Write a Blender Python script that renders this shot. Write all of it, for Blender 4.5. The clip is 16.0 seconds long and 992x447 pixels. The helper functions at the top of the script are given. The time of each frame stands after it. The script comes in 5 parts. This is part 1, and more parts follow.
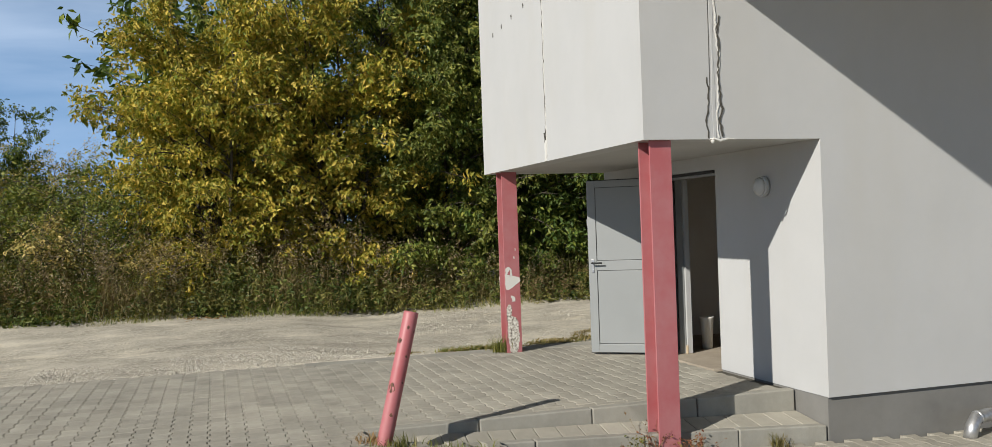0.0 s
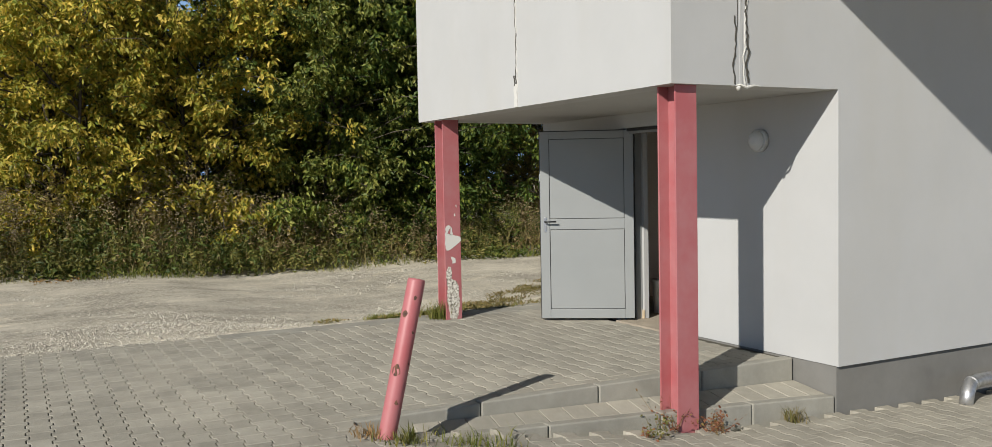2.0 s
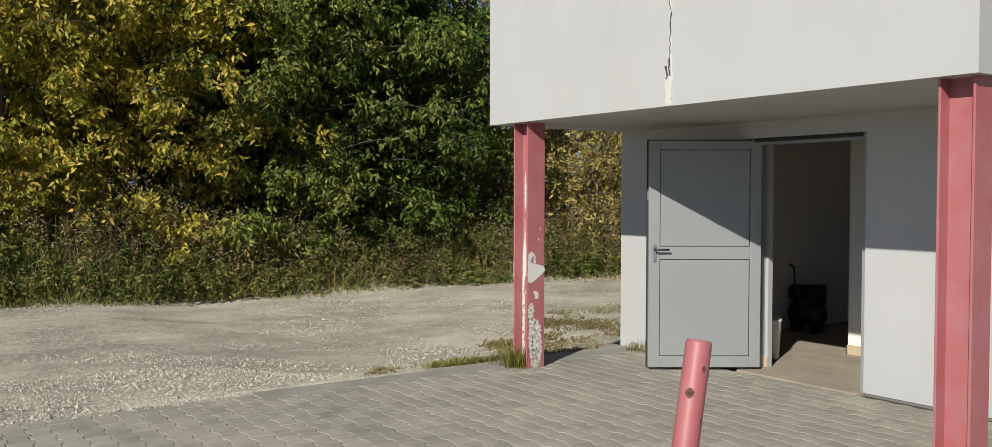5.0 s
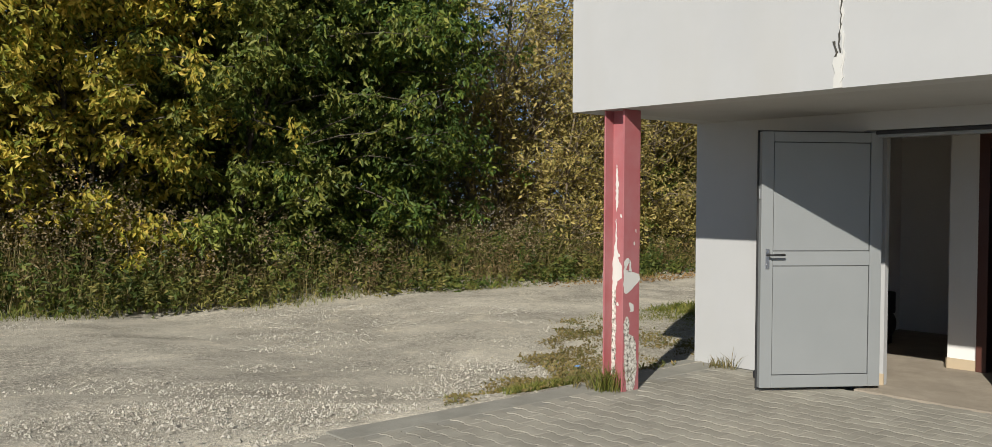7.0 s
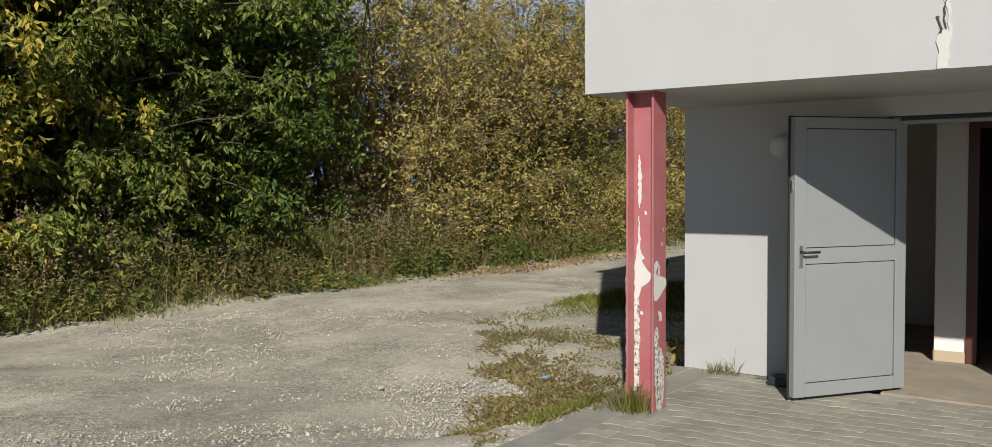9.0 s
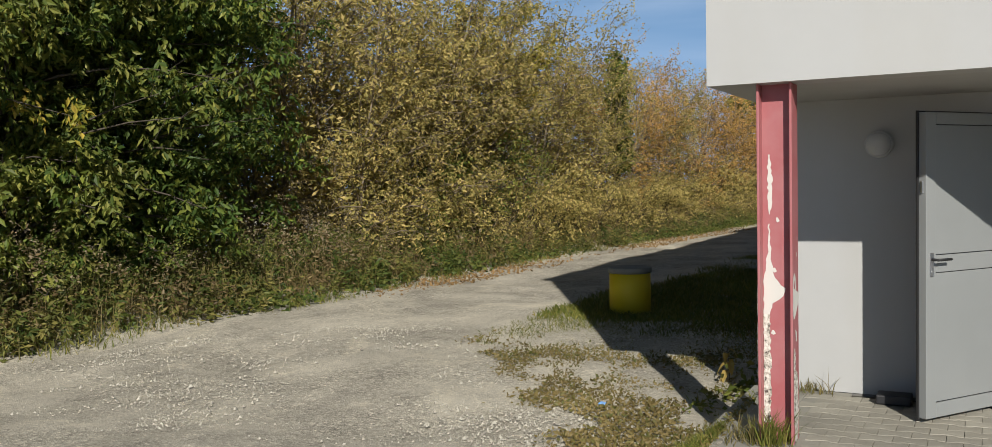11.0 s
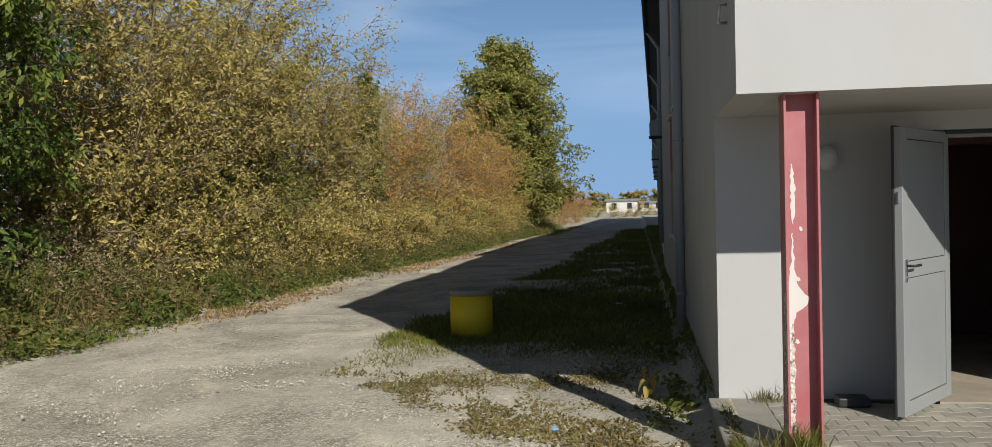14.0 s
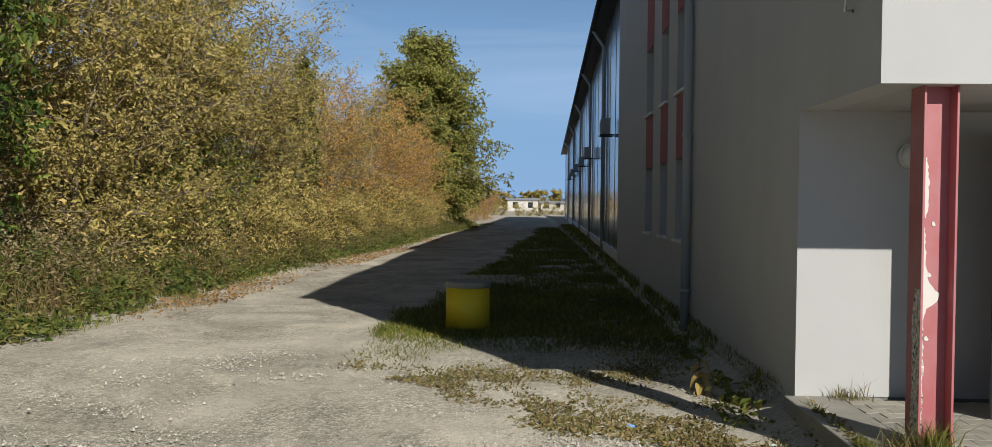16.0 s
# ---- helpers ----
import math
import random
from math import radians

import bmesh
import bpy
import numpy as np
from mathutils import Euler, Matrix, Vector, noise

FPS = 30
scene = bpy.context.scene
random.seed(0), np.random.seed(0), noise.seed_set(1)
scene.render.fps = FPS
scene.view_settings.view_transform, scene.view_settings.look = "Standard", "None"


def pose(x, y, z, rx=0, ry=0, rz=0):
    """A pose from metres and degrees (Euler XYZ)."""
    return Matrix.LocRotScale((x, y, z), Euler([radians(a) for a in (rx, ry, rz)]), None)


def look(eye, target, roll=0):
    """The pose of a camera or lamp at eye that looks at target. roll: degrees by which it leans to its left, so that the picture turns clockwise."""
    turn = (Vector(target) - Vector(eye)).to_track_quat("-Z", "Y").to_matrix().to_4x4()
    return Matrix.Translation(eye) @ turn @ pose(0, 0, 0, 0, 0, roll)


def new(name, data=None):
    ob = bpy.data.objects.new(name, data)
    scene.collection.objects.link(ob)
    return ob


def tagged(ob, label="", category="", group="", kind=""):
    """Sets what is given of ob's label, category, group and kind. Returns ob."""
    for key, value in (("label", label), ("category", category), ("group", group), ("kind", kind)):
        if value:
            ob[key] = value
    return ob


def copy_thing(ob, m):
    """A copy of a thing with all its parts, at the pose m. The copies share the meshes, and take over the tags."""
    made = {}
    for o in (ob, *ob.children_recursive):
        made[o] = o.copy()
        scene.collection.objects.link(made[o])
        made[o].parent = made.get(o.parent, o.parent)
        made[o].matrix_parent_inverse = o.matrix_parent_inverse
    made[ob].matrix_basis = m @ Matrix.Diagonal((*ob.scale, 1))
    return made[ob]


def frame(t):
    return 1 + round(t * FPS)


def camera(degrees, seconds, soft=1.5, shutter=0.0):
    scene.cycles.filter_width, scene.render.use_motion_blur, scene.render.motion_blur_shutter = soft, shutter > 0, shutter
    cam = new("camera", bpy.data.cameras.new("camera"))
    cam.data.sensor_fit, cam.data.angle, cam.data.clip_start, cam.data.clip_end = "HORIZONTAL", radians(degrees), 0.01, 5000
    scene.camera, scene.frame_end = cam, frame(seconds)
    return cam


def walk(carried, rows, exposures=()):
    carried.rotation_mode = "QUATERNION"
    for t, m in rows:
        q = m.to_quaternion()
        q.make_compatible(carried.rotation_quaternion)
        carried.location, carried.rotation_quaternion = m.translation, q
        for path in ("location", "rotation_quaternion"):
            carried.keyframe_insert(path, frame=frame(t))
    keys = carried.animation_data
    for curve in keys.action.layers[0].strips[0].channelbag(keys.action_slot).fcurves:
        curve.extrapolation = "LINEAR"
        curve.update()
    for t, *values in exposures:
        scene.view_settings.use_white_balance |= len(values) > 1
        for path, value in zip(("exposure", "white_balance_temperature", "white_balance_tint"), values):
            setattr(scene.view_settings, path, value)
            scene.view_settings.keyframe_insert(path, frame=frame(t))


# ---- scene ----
cam = camera(56.6, 16.0, soft=0.4)
PATH = [
    (0, (11.52, -3.373, 1.61), (9.606, -2.79, 1.612), -2.0),
    (0.5, (11.143, -3.575, 1.59), (9.263, -2.892, 1.568), -1.7),
    (1, (10.799, -3.803, 1.594), (8.938, -3.075, 1.518), -1.6),
    (1.5, (10.39, -4.046, 1.61), (8.608, -3.144, 1.51), -1.4),
    (2, (10.0, -4.242, 1.608), (8.23, -3.315, 1.507), -1.1),
    (2.5, (9.557, -4.373, 1.649), (7.775, -3.471, 1.536), -1.4),
    (3, (9.105, -4.53, 1.672), (7.348, -3.579, 1.591), -1.4),
    (3.5, (8.671, -4.651, 1.661), (6.936, -3.658, 1.594), -1.6),
    (4, (8.215, -4.756, 1.667), (6.504, -3.723, 1.592), -0.8),
    (4.2, (8.021, -4.796, 1.652), (6.323, -3.741, 1.581), -0.7),
    (6.3, (6.077, -5.342, 1.573), (4.517, -4.092, 1.509), -0.2),
    (6.5, (5.868, -5.403, 1.582), (4.31, -4.149, 1.519), -1.1),
    (7, (5.394, -5.51, 1.553), (3.883, -4.201, 1.496), 0.3),
    (7.5, (4.889, -5.578, 1.579), (3.451, -4.191, 1.503), 0.3),
    (8, (4.384, -5.629, 1.578), (2.992, -4.195, 1.495), 0.3),
    (8.5, (3.887, -5.71, 1.563), (2.569, -4.209, 1.475), -0.0),
    (9, (3.431, -5.767, 1.636), (2.248, -4.157, 1.545), -0.4),
    (9.2, (3.242, -5.768, 1.638), (2.075, -4.146, 1.558), -0.7),
    (11.3, (1.277, -5.874, 1.662), (0.423, -4.069, 1.572), -1.4),
    (11.5, (1.097, -5.907, 1.639), (0.307, -4.071, 1.544), -1.6),
    (12, (0.719, -5.89, 1.697), (0.098, -3.991, 1.592), -1.9),
    (12.5, (0.362, -5.763, 1.656), (-0.202, -3.847, 1.557), -3.3),
    (13, (0.061, -5.766, 1.634), (-0.417, -3.826, 1.544), -3.1),
    (13.5, (-0.273, -5.889, 1.609), (-0.599, -3.916, 1.575), -2.9),
    (14, (-0.625, -5.932, 1.592), (-0.929, -3.955, 1.555), -1.3),
    (14.5, (-0.958, -5.761, 1.558), (-1.216, -3.778, 1.533), -0.5),
    (15, (-1.39, -5.818, 1.499), (-1.534, -3.824, 1.451), -0.4),
    (15.5, (-1.747, -5.779, 1.517), (-1.852, -3.782, 1.466), -0.3),
    (16, (-2.118, -5.7, 1.509), (-2.193, -3.702, 1.464), 0.6),
]
walk(cam, [(t, look(eye, target, roll)) for t, eye, target, roll in PATH],
     exposures=((0.0, 0.08), (3.5, 0.02), (7.0, -0.03), (9.0, -0.04), (12.5, -0.06), (16.0, -0.01)))

# world and sun
SUN_DIR = Vector((-0.56, 1.0, -0.645))
world = bpy.data.worlds.new("sky")
scene.world = world
world.use_nodes = True
wn = world.node_tree.nodes
sky = wn.new("ShaderNodeTexSky")
sky.sky_type, sky.sun_disc = "NISHITA", False
sky.sun_elevation, sky.sun_rotation = radians(29.4), radians(150.75)
sky.air_density, sky.dust_density, sky.ozone_density = 1.0, 0.05, 3.5
# thin high cloud
wl = world.node_tree.links
cc = wn.new("ShaderNodeTexCoord")
cm = wn.new("ShaderNodeMapping")
cm.inputs["Scale"].default_value = (1.2, 1.6, 7.0)
cn = wn.new("ShaderNodeTexNoise")
cn.inputs["Scale"].default_value, cn.inputs["Detail"].default_value, cn.inputs["Distortion"].default_value = 1.7, 6.0, 0.6
cr = wn.new("ShaderNodeValToRGB")
cr.color_ramp.elements[0].position, cr.color_ramp.elements[1].position = 0.42, 0.7
cr.color_ramp.elements[1].color = (0.7, 0.7, 0.7, 1)
cx = wn.new("ShaderNodeMix")
cx.data_type = "RGBA"
cx.inputs[7].default_value = (13.5, 14.6, 15.8, 1)
wl.new(cc.outputs["Generated"], cm.inputs[0])
wl.new(cm.outputs[0], cn.inputs["Vector"])
wl.new(cn.outputs["Fac"], cr.inputs[0])
wl.new(cr.outputs[0], cx.inputs[0])
wl.new(sky.outputs[0], cx.inputs[6])
# pale blue haze towards the horizon
hz = wn.new("ShaderNodeSeparateXYZ")
hr = wn.new("ShaderNodeValToRGB")
hr.color_ramp.elements[0].position, hr.color_ramp.elements[1].position = 0.0, 0.42
hr.color_ramp.elements[0].color, hr.color_ramp.elements[1].color = (0.9, 0.9, 0.9, 1), (0.05, 0.05, 0.05, 1)
hx = wn.new("ShaderNodeMix")
hx.data_type = "RGBA"
hx.inputs[7].default_value = (4.0, 7.7, 13.8, 1)
wl.new(cc.outputs["Generated"], hz.inputs[0])
wl.new(hz.outputs["Z"], hr.inputs[0])
wl.new(hr.outputs[0], hx.inputs[0])
wl.new(cx.outputs[2], hx.inputs[6])
dz = wn.new("ShaderNodeValToRGB")
dz.color_ramp.elements[0].position, dz.color_ramp.elements[1].position = 0.2, 0.62
dz.color_ramp.elements[0].color, dz.color_ramp.elements[1].color = (1.0, 1.0, 1.0, 1), (0.26, 0.29, 0.34, 1)
dm = wn.new("ShaderNodeMix")
dm.data_type, dm.blend_type = "RGBA", "MULTIPLY"
dm.inputs[0].default_value = 1.0
wl.new(hz.outputs["Z"], dz.inputs[0])
wl.new(hx.outputs[2], dm.inputs[6])
wl.new(dz.outputs[0], dm.inputs[7])
wl.new(dm.outputs[2], wn["Background"].inputs[0])
wn["Background"].inputs[1].default_value = 0.055
sun = new("sun", bpy.data.lights.new("sun", "SUN"))
sun.data.energy, sun.data.angle, sun.data.color = 5.2, radians(0.5), (1.0, 0.96, 0.89)
sun.matrix_world = look((0, 0, 0), SUN_DIR)
sun.location = (20, -36, 25)


# materials
class Mat:
    """A node material with short helpers."""

    def __init__(self, name, color, rough=0.8, metal=0.0, spec=0.5):
        self.m = bpy.data.materials.new(name)
        self.m.use_nodes = True
        self.t = self.m.node_tree
        self.b = self.t.nodes["Principled BSDF"]
        self.b.inputs["Base Color"].default_value = (*color, 1)
        self.b.inputs["Roughness"].default_value = rough
        self.b.inputs["Metallic"].default_value = metal
        self.b.inputs["Specular IOR Level"].default_value = spec
        self.co = self.t.nodes.new("ShaderNodeTexCoord").outputs["Object"]

    def n(self, kind, **values):
        node = self.t.nodes.new(kind)
        for k, v in values.items():
            node.inputs[k].default_value = v
        return node

    def link(self, a, b):
        self.t.links.new(a, b)

    def noise(self, scale, detail=4.0, rough=0.6, co=None, dist=0.0):
        node = self.n("ShaderNodeTexNoise", Scale=scale, Detail=detail, Roughness=rough, Distortion=dist)
        self.link(co or self.co, node.inputs["Vector"])
        return node.outputs["Fac"]

    def stretch(self, x, y, z):
        node = self.t.nodes.new("ShaderNodeMapping")
        node.inputs["Scale"].default_value = (x, y, z)
        self.link(self.co, node.inputs["Vector"])
        return node.outputs[0]

    def ramp(self, fac, *stops):
        node = self.t.nodes.new("ShaderNodeValToRGB")
        e = node.color_ramp.elements
        for _ in stops[2:]:
            e.new(0.5)
        for el, (p, c) in zip(e, stops):
            el.position = p
            el.color = (*c, 1) if len(c) == 3 else c
        self.link(fac, node.inputs[0])
        return node.outputs[0]

    def mix(self, fac, a, b, mode="MIX"):
        node = self.t.nodes.new("ShaderNodeMix")
        node.data_type, node.blend_type = "RGBA", mode
        for sock, v in ((node.inputs[0], fac), (node.inputs[6], a), (node.inputs[7], b)):
            if isinstance(v, (int, float)):
                sock.default_value = v
            elif isinstance(v, tuple):
                sock.default_value = (*v, 1)
            else:
                self.link(v, sock)
        return node.outputs[2]

    def color(self, out):
        self.link(out, self.b.inputs["Base Color"])
        return self

    def bump(self, fac, strength=0.3, dist=0.01):
        node = self.n("ShaderNodeBump", Strength=strength, Distance=dist)
        self.link(fac, node.inputs["Height"])
        self.link(node.outputs[0], self.b.inputs["Normal"])
        return self

    def rand(self):
        return self.t.nodes.new("ShaderNodeObjectInfo").outputs["Random"]

    def position(self):
        return self.t.nodes.new("ShaderNodeNewGeometry").outputs["Position"]

    def island(self):
        return self.t.nodes.new("ShaderNodeNewGeometry").outputs["Random Per Island"]


def g(v):
    return (v, v, v)


def plaster(name, c, dirty=0.12):
    m = Mat(name, c, 0.9, spec=0.2)
    dark = tuple(v * (1 - dirty) for v in c)
    warm = (c[0] * 0.93, c[1] * 0.9, c[2] * 0.84)
    a = m.ramp(m.noise(1.1, 6, 0.65), (0.35, dark), (0.62, c))
    b = m.mix(m.ramp(m.noise(0.7, 3, 0.5, m.stretch(2.5, 2.5, 0.4)), (0.5, g(0)), (0.8, g(0.5))), a, warm)
    m.color(b)
    m.bump(m.noise(260, 2, 0.6), 0.25, 0.003)
    return m.m


M_WALL = plaster("white_render", (0.455, 0.455, 0.445), 0.05)
M_SOFFIT = plaster("soffit_paint", (0.42, 0.415, 0.4), 0.08)
M_PLINTH = plaster("plinth_render", (0.2, 0.195, 0.18), 0.25)
M_INNER = plaster("inner_paint", (0.80, 0.78, 0.74), 0.04)


def concrete(name, c, scale=1.0):
    m = Mat(name, c, 0.92, spec=0.2)
    a = m.ramp(m.noise(2.2 * scale, 6, 0.7), (0.3, tuple(v * 0.7 for v in c)), (0.7, tuple(v * 1.12 for v in c)))
    b = m.mix(m.ramp(m.noise(140, 2, 0.6), (0.35, g(0)), (0.75, g(0.5))), a, tuple(v * 0.55 for v in c))
    m.color(b)
    m.bump(m.noise(190, 3, 0.7), 0.4, 0.004)
    return m


M_KERB = concrete("kerb_concrete", (0.35, 0.335, 0.285)).m


def paver_material(name, joined):
    """Worn grey concrete with pale dust drifted over it and a tone of its own for each stone."""
    m = concrete(name, (0.375, 0.352, 0.292))
    base = m.b.inputs["Base Color"].links[0].from_socket
    where = m.position()
    dust = m.ramp(m.noise(0.8, 6, 0.65, where, 0.4), (0.42, g(0.0)), (0.75, g(0.4)))
    stained = m.mix(dust, base, (0.46, 0.42, 0.34))
    dark = m.ramp(m.noise(2.6, 5, 0.7, where), (0.28, g(0.86)), (0.45, g(1.0)))
    tone = m.ramp(m.island() if joined else m.rand(), (0, g(0.88)), (1, g(1.1)))
    m.color(m.mix(1.0, m.mix(1.0, stained, dark, "MULTIPLY"), tone, "MULTIPLY"))
    return m.m


M_PAVER = paver_material("paver_concrete", False)
M_PAVER_FAR = paver_material("paver_concrete_joined", True)
M_SAND = concrete("joint_sand", (0.10, 0.092, 0.072)).m


def gravel_material():
    """Trodden grey-beige gravel: drifts of pale dust, darker damp earth, pebbles of two sizes."""
    m = Mat("gravel_ground", (0.5, 0.46, 0.38), 0.95, spec=0.15)
    co = m.stretch(1.0, 0.55, 1.0)
    big = m.ramp(m.noise(0.55, 7, 0.68, co, 0.8), (0.36, (0.45, 0.412, 0.335)), (0.5, (0.56, 0.512, 0.415)), (0.62, (0.65, 0.595, 0.48)))
    dust = m.ramp(m.noise(0.9, 5, 0.6, co, 1.2), (0.56, g(0)), (0.66, g(0.75)))
    big = m.mix(dust, big, (0.70, 0.635, 0.5))
    heights = []
    where = m.ramp(m.noise(0.8, 6, 0.7), (0.36, g(0.1)), (0.6, g(0.9)))
    for scale, share in ((24.0, 0.55), (60.0, 0.75)):
        vor = m.n("ShaderNodeTexVoronoi", Scale=scale, Randomness=1.0)
        m.link(m.co, vor.inputs["Vector"])
        tone = m.t.nodes.new("ShaderNodeSeparateColor")
        m.link(vor.outputs["Color"], tone.inputs[0])
        peb = m.ramp(tone.outputs[0], (0.0, g(0.45)), (0.3, g(0.8)), (0.75, g(1.1)), (1.0, g(1.6)))
        gap = m.ramp(vor.outputs["Distance"], (0.3, g(1.0)), (0.75, g(0.5)))
        both = m.mix(1.0, peb, gap, "MULTIPLY")
        big = m.mix(1.0, big, m.mix(where, g(1.0), m.mix(share, g(1.0), both)), "MULTIPLY")
        heights.append(vor.outputs["Distance"])
    fine = m.ramp(m.noise(150, 3, 0.75), (0.3, g(0.7)), (0.7, g(1.3)))
    m.color(m.mix(1.0, big, fine, "MULTIPLY"))
    h = m.mix(0.6, m.noise(55, 5, 0.8), m.mix(0.5, heights[0], heights[1]))
    m.bump(h, 0.7, 0.02)
    return m.m


M_GRAVEL = gravel_material()


def paint(name, c, rough=0.45, faded=0.2):
    m = Mat(name, c, rough)
    f = tuple(v + (0.55 - v) * faded for v in c)
    m.color(m.mix(m.ramp(m.noise(2.5, 5, 0.6), (0.35, g(0)), (0.7, g(1))), c, f))
    m.bump(m.noise(90, 3, 0.6), 0.12, 0.002)
    return m.m


M_PINK = paint("red_column_paint", (0.37, 0.10, 0.105), 0.5, 0.16)
M_DOOR = paint("grey_door_paint", (0.245, 0.255, 0.25), 0.4, 0.05)
M_RUBBER = Mat("black_gasket", (0.02, 0.02, 0.02), 0.6).m
M_STEEL = Mat("brushed_steel", (0.5, 0.5, 0.5), 0.35, 1.0).m
M_LAMP = Mat("opal_lamp_glass", (0.52, 0.52, 0.50), 0.35).m


# mesh helpers
def bm_box(bm, x0, x1, y0, y1, z0, z1, bevel=0.0):
    vs = [bm.verts.new(p) for p in ((x0, y0, z0), (x1, y0, z0), (x1, y1, z0), (x0, y1, z0), (x0, y0, z1), (x1, y0, z1), (x1, y1, z1), (x0, y1, z1))]
    fs = [bm.faces.new([vs[i] for i in f]) for f in ((3, 2, 1, 0), (4, 5, 6, 7), (0, 1, 5, 4), (1, 2, 6, 5), (2, 3, 7, 6), (3, 0, 4, 7))]
    if bevel:
        es = list({e for f in fs for e in f.edges})
        bmesh.ops.bevel(bm, geom=es, offset=bevel, segments=2, profile=0.5, affect="EDGES")
    return vs


def bm_tube(bm, pts, radii, sides=12, cap=True):
    pts = [Vector(p) for p in pts]
    if isinstance(radii, (int, float)):
        radii = [radii] * len(pts)
    rings, side = [], None
    for i, p in enumerate(pts):
        d = (pts[min(i + 1, len(pts) - 1)] - pts[max(i - 1, 0)]).normalized()
        if side is None:
            side = d.orthogonal().normalized()
        side = (side - d * side.dot(d)).normalized()
        up = d.cross(side)
        rings.append([bm.verts.new(p + radii[i] * (math.cos(a) * side + math.sin(a) * up)) for a in (2 * math.pi * k / sides for k in range(sides))])
    for a, b in zip(rings, rings[1:]):
        for k in range(sides):
            f = bm.faces.new((a[k], a[(k + 1) % sides], b[(k + 1) % sides], b[k]))
            f.smooth = sides > 6
    if cap:
        bm.faces.new(rings[0][::-1])
        bm.faces.new(rings[-1])


def finish(name, bm, material, parent=None, label=""):
    me = bpy.data.meshes.new(name)
    bmesh.ops.recalc_face_normals(bm, faces=bm.faces)
    bm.to_mesh(me)
    bm.free()
    me.materials.append(material)
    ob = new(name, me)
    if parent is not None:
        ob.parent = parent
    if label:
        ob["label"] = label
    return ob


def part(name, bm, material, parent, label=""):
    """One mesh object under a thing or under a part."""
    return finish(name, bm, material, parent, label)


def thing(name, x, y, z, label, category, group="", rz=0.0):
    ob = new(name)
    ob.matrix_world = pose(x, y, z, 0, 0, rz)
    return tagged(ob, label, category, group)


def setting(name, bm, material, label, category):
    return tagged(finish(name, bm, material), label, category, kind="structure")


def box_part(name, parent, material, *sizes, bevel=0.004, label=""):
    bm = bmesh.new()
    bm_box(bm, *sizes, bevel=bevel)
    return part(name, bm, material, parent, label)


def np_mesh(name, verts, quads, material, smooth=False):
    """A mesh from numpy arrays of vertices and of equal-sized faces."""
    me = bpy.data.meshes.new(name)
    n, k = quads.shape
    me.vertices.add(len(verts))
    me.vertices.foreach_set("co", np.ascontiguousarray(verts, dtype=np.float32).ravel())
    me.loops.add(n * k)
    me.loops.foreach_set("vertex_index", np.ascontiguousarray(quads, dtype=np.int32).ravel())
    me.polygons.add(n)
    me.polygons.foreach_set("loop_start", np.arange(0, n * k, k, dtype=np.int32))
    me.update(calc_edges=True)
    me.polygons.foreach_set("use_smooth", np.full(n, smooth, dtype=bool))
    me.materials.append(material)
    return me


# plan of the place
AX = 4.67          # the front block is this wide
DY = 1.69          # depth of the porch
SOFFIT = 2.26
TOP = 6.8
STEP_X = 4.18      # edge of the upper step


def step2_x(y):
    """Edge of the lower step."""
    return float(np.interp(y, [-1.9, 0.2, 1.69], [4.42, 4.52, 4.64]))


def step2_z(y):
    return float(np.interp(y, [-1.9, 1.69], [-0.12, -0.245]))


EDGE_X = 0.10      # where paving meets the gravel


def sstep(a, b, v):
    u = np.clip((v - a) / (b - a), 0, 1)
    return u * u * (3 - 2 * u)


def low_z(y):
    return np.interp(y, [-3.2, -2.3, 0.25, 1.7, 2.8, 6.0, 12.0], [0.0, -0.03, -0.335, -0.38, -0.42, -0.5, -0.55])


def gravel_z(x, y):
    x, y = np.asarray(x, float), np.asarray(y, float)
    run = np.interp(y, [-2.2, 0.3], [1.6, 0.14])
    by_porch = sstep(0.0, 1.0, (EDGE_X - 0.1 - x) / run)
    near = sstep(-3.0, 0.2, y)
    fall = -0.24 * by_porch * near - 0.1 * sstep(EDGE_X, -4, x) * (1 - near)
    return fall


